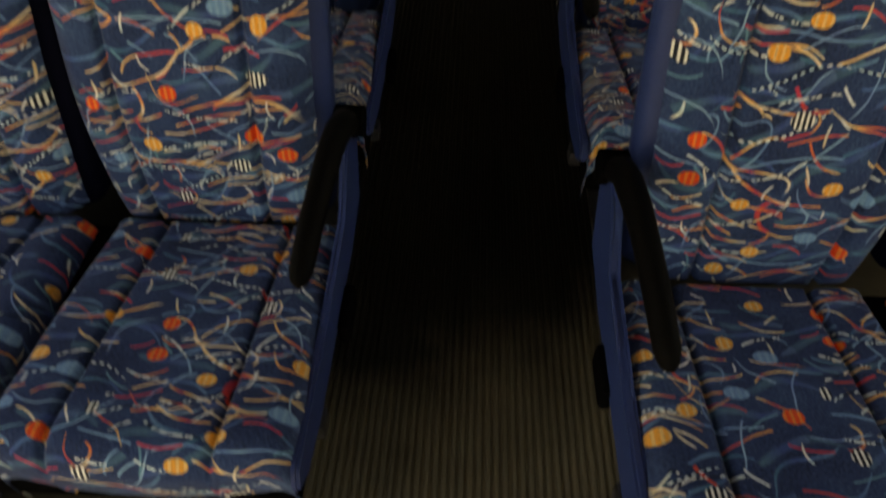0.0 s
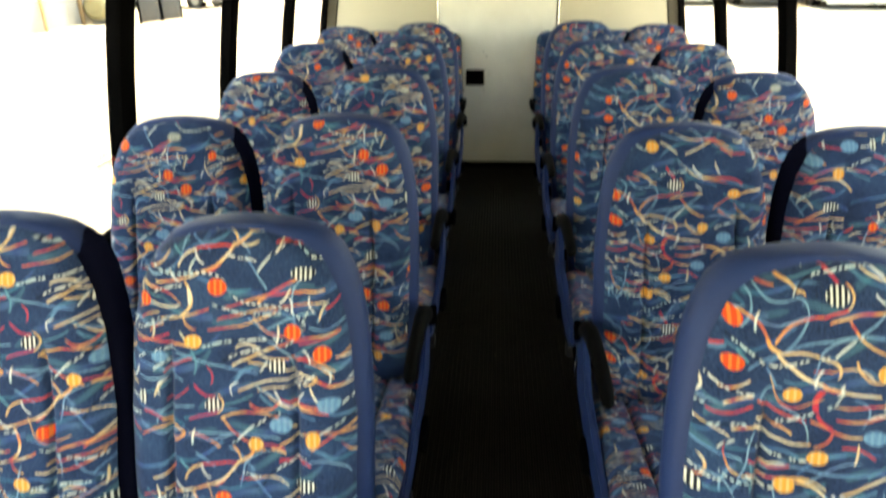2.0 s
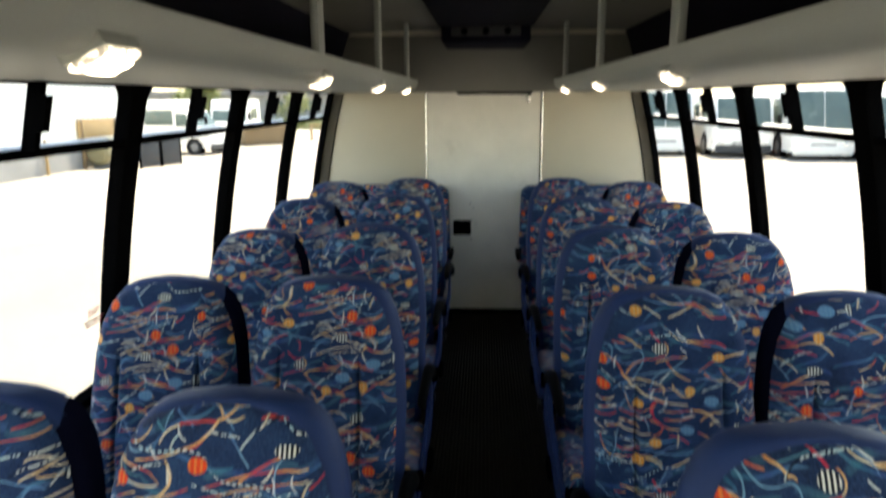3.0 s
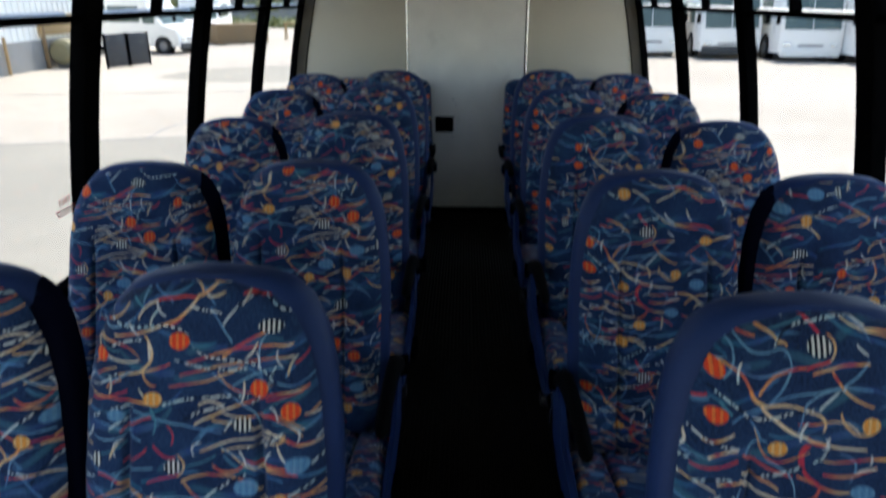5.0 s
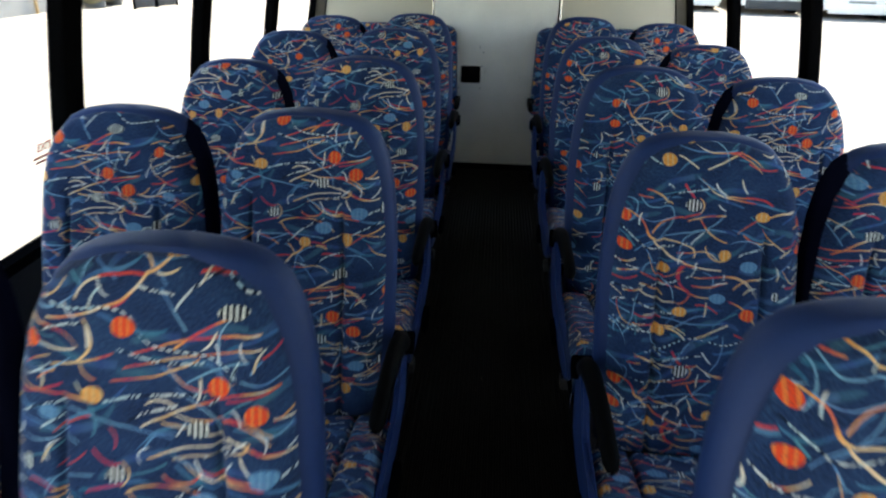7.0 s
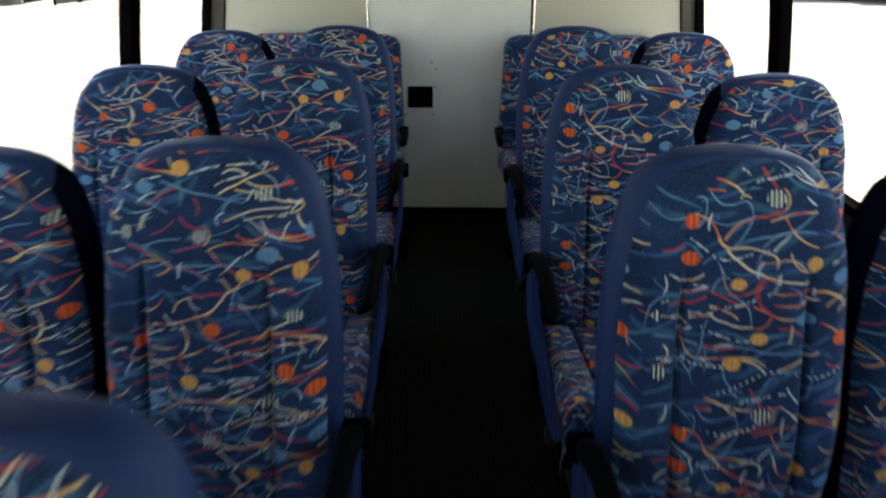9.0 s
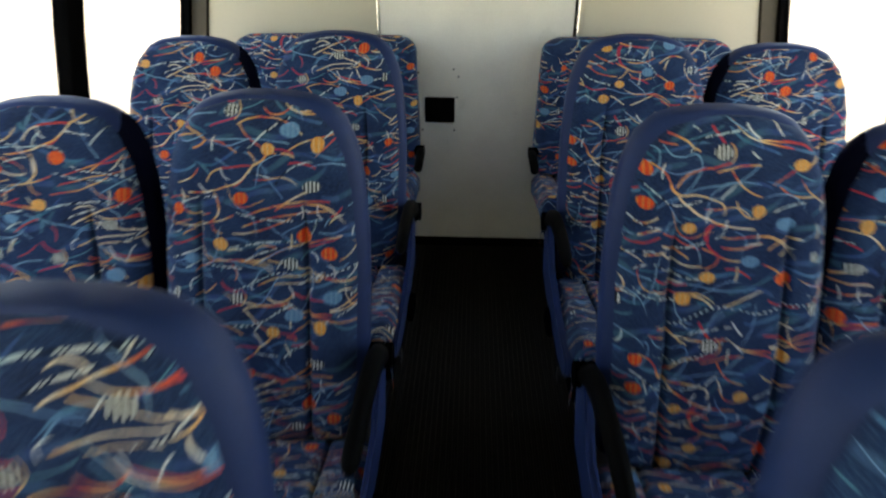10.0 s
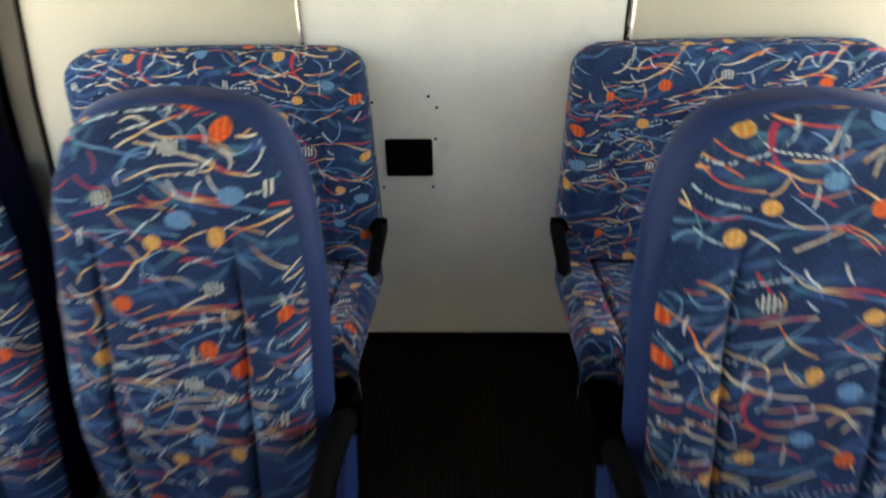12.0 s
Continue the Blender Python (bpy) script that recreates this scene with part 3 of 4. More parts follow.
for side, word in ((-1, "left"), (1, "right")):
    start = FRONT if side > 0 else 0.14  # the open boarding door is on this side, at the front
    bm = prism(wall_strip(side, -0.1, SILL, 0.06), start, REAR)
    structure("wall_" + word, bm, SIDEWALL, "dark lower side wall panel of the bus below the windows", "wall")
    bm = prism(wall_strip(side, HEAD, TOP + 0.02, 0.06), FRONT, REAR)
    structure("wall_" + word + "_upper", bm, CARPET, "dark upper side wall of the bus above the windows", "wall")
    bm = prism(wall_strip(side, SILL, HEAD, 0.035), REAR - 0.045, REAR)
    structure("wall_" + word + "_corner", bm, BLACK, "black rear corner post beside the last window", "wall")
    # unseen stretch, left solid to keep side light off the front cushions
    bm = prism(wall_strip(side, SILL, HEAD, 0.06), start, PILLARS[0] + PILLAR / 2)
    structure("wall_" + word + "_front", bm, SIDEWALL, "plain unseen side wall beside the driver, closed to cut light", "wall")

    for z0, z1, part_word in ((-0.3, SILL - 0.012, "lower"), (HEAD + 0.012, TOP + 0.02, "upper")):
        bm = prism(wall_strip(side, z0, z1, 0.012, 8, -0.064), start - 0.06 if part_word == "lower" else FRONT - 0.06, REAR + 0.072)
        structure("body_panel_" + word + "_" + part_word, bm, WHITE, "white painted outer body panel of the bus", "body panel")

# floor with ribs along the aisle
bm = bmesh.new()
outline = [(CX - 1.21, -0.05), (CX + 1.21, -0.05), (CX + 1.21, 0.0)]
x = 0.34
while x > -0.34:
    outline += [(CX + x, 0.0), (CX + x - 0.003, 0.006), (CX + x - 0.009, 0.006), (CX + x - 0.012, 0.0)]
    x -= 0.0165
outline.append((CX - 1.21, 0.0))
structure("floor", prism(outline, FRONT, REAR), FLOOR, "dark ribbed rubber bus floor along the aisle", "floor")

# ceiling, slightly arched
zs = [(CX + 1.1 * math.sin(a), TOP + 0.05 * math.cos(a * 0.9) - 0.03) for a in np.linspace(-1.25, 1.25, 17)]
outline = zs + [(x * 1.02, z + 0.06) for x, z in reversed(zs)]
structure("ceiling", prism(outline, FRONT, REAR + 0.05), CEILING, "grey arched headliner of the bus", "ceiling", smooth=True)

outline = [(x * 1.075, z + 0.064) for x, z in zs] + [(x * 1.085, z + 0.078) for x, z in reversed(zs)]
structure("roof", prism(outline, FRONT - 0.06, REAR + 0.072), WHITE, "white painted arched roof of the bus", "roof", smooth=True)

# rear wall: three panels with metal joint strips, a dark base and a header above
levels = [-0.05, 0.5, 0.8, 1.1, 1.35, 1.57, TOP + 0.03]
outline = [(CX - half(z) - 0.03, z) for z in levels] + [(CX + half(z) + 0.03, z) for z in reversed(levels)]
back = structure("wall_rear", prism(outline, REAR + 0.004, REAR + 0.07), LINING, "cream panelled rear wall of the bus", "wall")
SEAMS = (-0.412, 0.375)
levels = [0.045, 0.5, 0.8, 1.1, 1.35, 1.56]
for side, seam in ((-1, SEAMS[0]), (1, SEAMS[1])):
    edge = seam + side * 0.006
    outline = [(edge, 0.045)] + [(CX + side * (half(z) - 0.004), z) for z in levels] + [(edge, 1.56)]
    part("panel", prism(outline, REAR - 0.004, REAR + 0.004), LINING, back)
    # narrow corner fillet between the panel and the window post
    outline = [(CX + side * (half(z) - 0.06), z) for z in levels] + [(CX + side * (half(z) - 0.002), z) for z in reversed(levels)]
    gap = [(CX + side * (half(z) - 0.066), z) for z in levels] + [(CX + side * (half(z) - 0.0605), z) for z in reversed(levels)]
    part("corner_gap", prism(gap, REAR - 0.0075, REAR - 0.0045), BLACK, back, "dark gap beside the corner fillet")
    part("corner_fillet", prism(outline, REAR - 0.02, REAR - 0.005), FILLET, back, "dark brown felt corner fillet")
part("panel", box(SEAMS[0] + 0.006, SEAMS[1] - 0.006, REAR - 0.008, REAR + 0.004, 0.045, 1.56, 0.002, 1), HATCH, back, "pale grey centre panel")
for x in SEAMS:
    # the right-hand strip's shadow line is drawn as a thin black box
    part("joint_gap", box(x - 0.0135, x - 0.008, REAR - 0.0095, REAR - 0.0085, 0.05, 1.56), BLACK, back, "black strip drawing the shadow line beside the joint strip") if x > 0 else None
    part("joint_strip", tube([(x, REAR - 0.008, 0.05), (x, REAR - 0.008, 1.56)], 0.0075, 8), BRIGHT, back, "bright metal joint strip")
part("base_trim", box(CX - 1.19, CX + 1.19, REAR - 0.012, REAR + 0.002, 0.0, 0.045, 0.002, 1), RUBBER, back, "black rubber base trim")
# the header's shade is put into its colour with the headliner grey
part("header_panel", prism([(CX - 1.0, 1.566), (CX + 1.0, 1.566), (CX + 0.98, 1.93), (CX - 0.98, 1.93)], REAR - 0.02, REAR + 0.004), CEILING, back, "header panel above the joint, grey to hold its shade")
# black socket in the wall with its screws
part("socket", box(-0.229, -0.104, REAR - 0.013, REAR - 0.004, 0.583, 0.690, 0.006), BLACK, back, "square black socket cover")
for sx, sz in ((-0.255, 0.79), (-0.11, 0.805), (-0.09, 0.775), (-0.095, 0.69), (-0.24, 0.55), (-0.105, 0.55)):
    part("screw", tube([(sx, REAR - 0.0075, sz), (sx, REAR - 0.0105, sz)], 0.004, 8), STEEL, back)
part("slot", box(-0.20, 0.305, REAR - 0.028, REAR - 0.006, 1.548, 1.566, 0.004), BLACK, back, "dark slot under the header")
part("latch", box(0.27, 0.295, REAR - 0.03, REAR - 0.008, 1.495, 1.55, 0.006), BRIGHT, back, "small bright latch")

# front bulkhead, unseen: its added post and two windscreen openings shape the light inside
LOW, HIGH = 0.15, 1.55
bm = box(CX - 1.25, CX + 1.25, FRONT - 0.06, FRONT - 0.004, -0.05, LOW)
bm_box(bm, CX - 1.25, CX + 1.25, FRONT - 0.06, FRONT - 0.004, HIGH, TOP + 0.08)
for x0, x1 in ((-1.25, -1.16), (-0.10, 0.10), (1.16, 1.25)):
    bm_box(bm, CX + x0, CX + x1, FRONT - 0.06, FRONT - 0.004, LOW, HIGH)
structure("wall_front", bm, RACK, "plain unseen front bulkhead whose windscreen openings shape the light", "wall")
screen = thing("window_front", "clear windscreen panes at the front of the bus", "window")
screen["kind"] = "structure"
for x0, x1 in ((-1.16, -0.10), (0.10, 1.16)):
    pane = part("pane", box(CX + x0, CX + x1, FRONT - 0.04, FRONT - 0.034, LOW, HIGH), GLASS, screen, smooth=False)
    pane.visible_shadow = False


# ---- side windows ----
def strip(side, z0, z1, y0, y1, inset, thick):
    return prism(wall_strip(side, z0, z1, thick, 5, inset), y0, y1)


def pillar_mesh(side, y0, y1):
    """A window pillar that flares where the openings' corners are rounded."""
    rings = []
    zs = [SILL, SILL + 0.012, SILL + 0.03, SILL + 0.06] + [SILL + 0.06 + (HEAD - SILL - 0.12) * k / 6 for k in range(1, 6)] + [HEAD - 0.06, HEAD - 0.035, HEAD - 0.018, HEAD - 0.006, HEAD]
    for z in zs:
        e = 0.035 * (max(0.0, (z - HEAD + 0.06) / 0.06) ** 2.5 + max(0.0, (SILL + 0.06 - z) / 0.06) ** 2.5)
        a, b = CX + side * (half(z) - 0.012), CX + side * (half(z) + 0.028)
        rings.append([(a, y0 - e + 0.006, z), (a, y1 + e - 0.006, z), (a + side * 0.008, y1 + e, z), (b, y1 + e, z), (b, y0 - e, z), (a + side * 0.008, y0 - e, z)])
    return bm_loft(bmesh.new(), rings)


count = 0
for side, word in ((-1, "left"), (1, "right")):
    for k, y in enumerate(PILLARS):
        structure("pillar", pillar_mesh(side, y, y + PILLAR), BLACK, "black window pillar in the side of the bus", "pillar", smooth=True)
    ends = [y + PILLAR for y in PILLARS]
    starts = PILLARS[1:] + [REAR - 0.045]
    for y0, y1 in zip(ends, starts):
        count += 1
        win = thing("window_%d" % count, "black-framed bus side window with sliding upper panes", "window")
        win["kind"] = "structure"
        part("frame_rail", strip(side, SILL, SILL + 0.03, y0, y1, 0.006, 0.045), BLACK, win)
        part("frame_rail", strip(side, HEAD - 0.005, HEAD, y0, y1, 0.006, 0.045), BLACK, win)
        part("frame_bar", strip(side, BAR - 0.010, BAR + 0.010, y0, y1, 0.01, 0.045), BLACK, win, "black bar between the lower and upper panes")
        ym = (y0 + y1) / 2
        ledge = [(CX + side * (half(BAR) + d), z) for d, z in ((0.037, BAR - 0.012), (0.037, BAR + 0.010), (0.048, BAR + 0.017), (0.054, BAR + 0.017), (0.054, BAR - 0.012))]
        part("drip_rail", prism(ledge, y0 + 0.002, y1 - 0.002), WHITE, win, "white painted sloping rail outside the bar")
        part("divider", strip(side, BAR + 0.010, HEAD - 0.005, ym - 0.009, ym + 0.009, 0.008, 0.035), BLACK, win)
        part("latch", strip(side, 1.45, 1.535, ym - 0.02, ym + 0.004, 0.03, 0.025), BLACK, win, "black sliding pane latch")
        for za, zb, ya, yb in ((SILL + 0.03, BAR - 0.010, y0, y1), (BAR + 0.010, HEAD - 0.005, y0, ym - 0.009), (BAR + 0.010, HEAD - 0.005, ym + 0.009, y1)):
            pane = part("pane", strip(side, za, zb, ya, yb, -0.018, 0.005), GLASS, win)
            pane.visible_shadow = False


# ---- luggage racks, lamps, ceiling parts ----
LIP, RACK_Z = 0.455, 1.57
LAMP_ROWS = {-1: (-0.2, 0.87, 2.02, 3.12, 4.23), 1: (-0.35, 0.75, 1.87, 3.02, 4.23)}
for side in (-1, 1):
    rack = thing("luggage_rack", "grey overhead luggage rack with upright posts along the windows", "luggage rack")
    outer = half(RACK_Z) - 0.002
    prof = [(outer, RACK_Z - 0.004), (0.62, RACK_Z), (0.50, RACK_Z + 0.004), (0.472, RACK_Z + 0.016), (LIP, RACK_Z + 0.045), (LIP - 0.004, 1.645), (LIP + 0.012, 1.65), (LIP + 0.022, 1.61), (0.5, RACK_Z + 0.03), (outer, RACK_Z + 0.03)]
    part("tray", prism([(CX + side * x, z) for x, z in prof], FRONT + 0.3, REAR - 0.022), RACK, rack)
    # near-black sheet stands in for the shade inside the open rack
    part("lining", prism([(CX + side * x, z) for x, z in ((0.5, 1.605), (outer - 0.02, 1.605), (outer - 0.07, 1.9), (outer - 0.075, 1.9), (outer - 0.03, 1.612), (0.5, 1.612))], FRONT + 0.3, REAR - 0.022), CARPET, rack, "dark sheet giving the rack's inside its shade")
    for y in LAMP_ROWS[side]:
        part("post", box(CX + side * LIP - 0.012 + side * 0.012, CX + side * LIP + 0.012 + side * 0.012, y - 0.115, y - 0.047, 1.64, 1.955, 0.005), RACK, rack)

lamp = thing("reading_lamp", "lit clear reading lamp under the luggage rack", "lamp", group="reading lamps")
part("base", box(-0.05, 0.05, -0.074, 0.074, -0.010, 0.022, 0.007), RACK, lamp)
part("rim", box(-0.046, 0.046, -0.070, 0.070, -0.023, -0.008, 0.010, 3), RIM_LENS, lamp, "clear ribbed plastic rim", smooth=False)
part("lens", box(-0.030, 0.030, -0.050, 0.050, -0.033, -0.018, 0.008, 2), LENS, lamp, "glowing clear faceted lens", smooth=False)
first = True
for side in (-1, 1):
    for y in LAMP_ROWS[side]:
        m = pose(CX + side * 0.485, y, RACK_Z + 0.008, 0, side * 26, 0) @ Matrix.Scale(0.8, 4)
        if first:
            lamp.matrix_world = m
            first = False
        else:
            copy_thing(lamp, m)

panel = structure("ceiling_carpet", box(CX - 0.27, CX + 0.27, FRONT + 0.5, 4.08, 1.925, 1.94), CARPET, "dark navy carpeted strip along the middle of the ceiling", "ceiling panel")
ac = thing("air_conditioner", "dark ceiling air conditioner with three round vents", "air conditioner")
part("housing", box(CX - 0.26, CX + 0.26, 4.10, 4.62, 1.835, 1.945, 0.02), CARPET, ac)
part("vent_plate", box(CX - 0.20, CX + 0.20, 4.086, 4.10, 1.875, 1.925, 0.004), CHARCOAL, ac, "dark grey vent plate")
for dx in (-0.125, 0.0, 0.125):
    part("vent", tube([(CX + dx, 4.092, 1.9), (CX + dx, 4.078, 1.9)], [0.022, 0.019], 14), BLACK, ac, "round black vent")


# ---- seats ----
SLOPE = 0.27
THICK = 0.107  # depth of a seat back's vinyl body


def back_half(z):
    """Half the width of a seat back at a height."""
    knots = ((0.36, 0.186), (0.55, 0.203), (0.75, 0.206), (0.88, 0.196), (0.95, 0.181), (1.0, 0.158), (1.03, 0.128), (1.044, 0.095), (1.051, 0.05))
    for (a, wa), (b, wb) in zip(knots, knots[1:]):
        if z <= b:
            return wa + (wb - wa) * max(0.0, (z - a) / (b - a))
    return knots[-1][1]


def front_at(z):
    """How far back the face of the seat back lies at a height."""
    return SLOPE * (z - 0.99) + max(0.0, z - 0.99) ** 2 * 1.2 + 0.9 * max(0.0, 0.55 - z) ** 2


LEVELS = [0.37, 0.42, 0.48, 0.55, 0.62, 0.7, 0.78, 0.84, 0.89, 0.93, 0.955, 0.975, 1.0, 1.016, 1.029, 1.037, 1.043, 1.048, 1.051]


def shell_mesh(cx):
    """The vinyl body of one seat back: rounded in plan, tapered and rounded at the top."""
    rings = []
    for z in LEVELS:
        w, y = back_half(z), front_at(z)
        t = THICK * (1 - 0.5 * max(0.0, (z - 0.95) / 0.101) ** 3)
        ring = []
        for k in range(28):
            a = 2 * math.pi * k / 28
            cs, sn = math.cos(a), math.sin(a)
            ex = abs(cs) ** 0.45 * (1 if cs > 0 else -1)
            ey = abs(sn) ** 0.7 * (1 if sn > 0 else -1)
            ring.append((cx + w * ex, y + 0.012 + t / 2 + t / 2 * ey, z))
        rings.append(ring)
    return bm_loft(bmesh.new(), rings)


def shade_strip_mesh(cx, a):
    """The inner side of the back by the window, its shade beside the neighbour painted near-black."""
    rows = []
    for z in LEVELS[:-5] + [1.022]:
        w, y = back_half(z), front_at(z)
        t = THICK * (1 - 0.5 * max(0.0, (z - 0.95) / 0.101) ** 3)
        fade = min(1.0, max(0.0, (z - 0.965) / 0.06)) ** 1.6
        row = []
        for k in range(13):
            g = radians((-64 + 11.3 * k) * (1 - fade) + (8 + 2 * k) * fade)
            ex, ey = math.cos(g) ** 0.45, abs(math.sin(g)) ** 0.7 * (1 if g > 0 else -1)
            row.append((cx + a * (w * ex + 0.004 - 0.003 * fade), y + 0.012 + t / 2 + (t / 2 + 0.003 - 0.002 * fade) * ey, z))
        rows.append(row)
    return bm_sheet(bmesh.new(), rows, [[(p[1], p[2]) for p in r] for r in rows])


def flute(s, seams, depth=0.02):
    """The padding's swell at a place across the panel: proud between seams, sunk in them."""
    d = min(abs(s - q) for q in seams)
    return depth * (1 - math.exp(-(d / 0.03) ** 2))


def cloth_mesh(cx, a, edge=0.0145):
    """The patterned face of one seat back, with two sewn flutes; the vinyl edge shows on the side a and at the top."""
    rows, uvs = [], []
    zs = [0.385 + (1.040 - 0.385) * k / 40 for k in range(41)]
    ss = sorted(set(np.linspace(-1, 1, 37).round(3)) | {q + d for q in (-0.58, 0.52) for d in (-0.05, -0.032, -0.018, -0.008, 0.0, 0.008, 0.018, 0.032, 0.05)})
    for j, z in enumerate(zs):
        w = min(back_half(min(z + 0.008, 1.051)), back_half(z))
        lo, hi = -w + 0.003, max(w - edge, 0.03)
        pad = 1 - min(1.0, max(0.0, (z - 0.80) / 0.09)) ** 2  # the flutes end below a smooth head
        row, uv = [], []
        for s in ss:
            rim = max(0.0, abs(s) - 0.82) / 0.18
            top = max(0.0, (z - 0.96) / 0.076)
            sunk = 0.018 * rim ** 2.5 + 0.012 * top ** 3
            y = front_at(z) - (flute(s, (-0.58, 0.52), 0.013) - 0.011) * (1 - rim) * pad - 0.011 * (1 - rim) * (1 - 0.8 * top) + sunk - 0.008 * (1 - s * s)
            y -= 0.010 * math.exp(-((z - 0.62) / 0.09) ** 2)
            q = lo + (hi - lo) * (s + 1) / 2
            row.append((cx + a * q, y, z + 0.004 * (1 - s * s) * top))
            uv.append((a * q, z * 1.035))
        rows.append(row)
        uvs.append(uv)
    # turn the rim into the shell
    rows.append([(x * 0.985 + cx * 0.015, y + 0.02, z) for x, y, z in rows[-1]])
    uvs.append([(u, v + 0.02) for u, v in uvs[-1]])
    return bm_sheet(bmesh.new(), rows, uvs)


def cushion_mesh(x0, x1, depth=0.455, seams=(-0.52, 0.53), z=0.445):
    """A seat cushion's cloth: fluted top, rolled front, rounded front corners."""
    rows, uvs = [], []
    ss = sorted(set(np.linspace(-1, 1, 33).round(3)) | {q + d for q in seams for d in (-0.05, -0.032, -0.018, -0.008, 0.0, 0.008, 0.018, 0.032, 0.05)})
    path = [(-0.178, 0.0), (-0.19, 0.0)]
    for k in range(1, 15):
        path.append((-0.19 - (depth - 0.05) * k / 14, 0.0))
    for k in range(1, 9):
        a = math.pi / 2 * k / 8
        path.append((-0.19 - (depth - 0.05) - 0.05 * math.sin(a), -0.05 * (1 - math.cos(a))))
    path += [(-0.19 - depth + 0.003, -0.085), (-0.19 - depth + 0.012, -0.115)]
    run, last = 0.0, path[0]
    for y, dz in path:
        run += math.hypot(y - last[0], dz - last[1])
        last = (y, dz)
        near = max(0.0, (-(y + 0.19) - depth + 0.14) / 0.14)
        hw = (x1 - x0) / 2 * (1 - 0.04 * near ** 3)
        row, uv = [], []
        for s in ss:
            rim = max(0.0, abs(s) - 0.86) / 0.14
            zz = z + dz - 0.022 * rim ** 2 + flute(s, seams, 0.014) * (1 - rim) - 0.010 * math.cos(s * 1.5) * (1 - near) + 0.012 * near
            zz -= 0.052 * min(1.0, max(0.0, 1 + (y + 0.19) / (depth - 0.1))) ** 1.3  # the cushion falls towards the back
            curve = 0.022 * near * s ** 2
            row.append(((x0 + x1) / 2 + s * hw, y + curve, zz))
            uv.append((s * hw, -run))
        rows.append(row)
        uvs.append(uv)
    # sides turn down
    layer = [[(r[0][0], r[0][1], r[0][2] - 0.045)] + r + [(r[-1][0], r[-1][1], r[-1][2] - 0.045)] for r in rows]
    uvs = [[(u[0][0] - 0.045, u[0][1])] + u + [(u[-1][0] + 0.045, u[-1][1])] for u in uvs]
    return bm_sheet(bmesh.new(), layer, uvs)


def bus_seat(side):
    """A double seat; side -1 stands left of the aisle. Its middle is x = 0 and its face at z = 0.99 is y = 0."""
    a = -side  # towards the aisle
    ext = 0.437 if side < 0 else 0.433
    seat = thing("bus_seat", "double bus seat in blue patterned moquette with blue vinyl edges", "seat", group="double seats along the aisle")
    for c in (0.215, -0.215):
        shell = part("backrest", shell_mesh(a * c), VINYL, seat, "blue vinyl seat back")
        part("backrest_cover", cloth_mesh(a * c, a, 0.021 if c > 0 else 0.008), MOQUETTE, shell, "patterned navy moquette cover with sewn flutes")
        # the shade between the backs is laid on as a near-black strip
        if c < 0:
            part("side_trim", shade_strip_mesh(a * c, a), SHADE_NAVY, shell, "near-black strip painting the shade between the two backs")
    for lo, hi in ((ext - 0.405, ext), (-0.395, ext - 0.438)):
        x0, x1 = sorted((a * lo, a * hi))
        part("seat_cushion", cushion_mesh(x0, x1), MOQUETTE, seat, "patterned navy moquette cushion")
    x0, x1 = sorted((a * -0.39, a * (ext - 0.007)))
    part("cushion_base", box(x0, x1, -0.62, -0.16, 0.30, 0.372, 0.012), BLACK, seat)
    # vinyl skirt on the aisle side, rising into the back
    out = [(-0.60, 0.365), (-0.638, 0.395), (-0.62, 0.428), (-0.40, 0.424), (-0.2, 0.44), (-0.12, 0.53), (-0.06, 0.56), (-0.03, 0.48), (-0.07, 0.37), (-0.2, 0.352), (-0.5, 0.352)]
    bm = bm_loft(bmesh.new(), [[(a * x, y, z) for y, z in out] for x in (ext - 0.004, ext + (0.008 if side < 0 else 0.014))])
    bmesh.ops.bevel(bm, geom=list(bm.edges), offset=0.005, segments=2, affect="EDGES")
    part("side_panel", bm, VINYL, seat, "blue vinyl side panel on the aisle side")
    part("recline_lever", box(*sorted((a * (ext + 0.006), a * (ext + 0.026))), -0.36, -0.27, 0.315, 0.365, 0.008), BLACK, seat)
    # armrest: bracket, elbow, bar
    ax = ext + 0.004
    run = [(-0.045, 0.505, 0.015), (-0.075, 0.54, 0.0185), (-0.105, 0.565, 0.02), (-0.15, 0.583, 0.0205), (-0.21, 0.596, 0.019), (-0.29, 0.602, 0.0175), (-0.38, 0.602, 0.0165), (-0.44, 0.597, 0.0155), (-0.456, 0.595, 0.011), (-0.463, 0.594, 0.005)]
    arm = part("armrest", tube([(a * ax, y, z) for y, z, r in run], [r for y, z, r in run], 14, 1.15), RUBBER, seat, "black rubber armrest")
    part("pivot", tube([(a * (ax - 0.05), -0.055, 0.53), (a * (ax + 0.024), -0.055, 0.53)], 0.028, 16), BLACK, arm)
    # frame and legs
    part("seat_frame", box(*sorted((a * -0.42, a * 0.44)), -0.5, -0.46, 0.262, 0.30, 0.006), STEEL, seat)
    part("seat_frame", box(*sorted((a * -0.42, a * 0.44)), -0.27, -0.23, 0.262, 0.30, 0.006), STEEL, seat)
    bm = tube([(a * 0.30, -0.48, 0.28), (a * 0.30, -0.44, 0.12), (a * 0.30, -0.46, 0.012)], 0.02, 10)
    part("leg", bm, STEEL, seat)
    part("leg", tube([(a * 0.30, -0.25, 0.28), (a * 0.30, -0.28, 0.12), (a * 0.30, -0.24, 0.012)], 0.02, 10), STEEL, seat)
    part("foot_plate", box(*sorted((a * 0.26, a * 0.34)), -0.52, -0.19, 0.0, 0.014, 0.004), STEEL, seat)
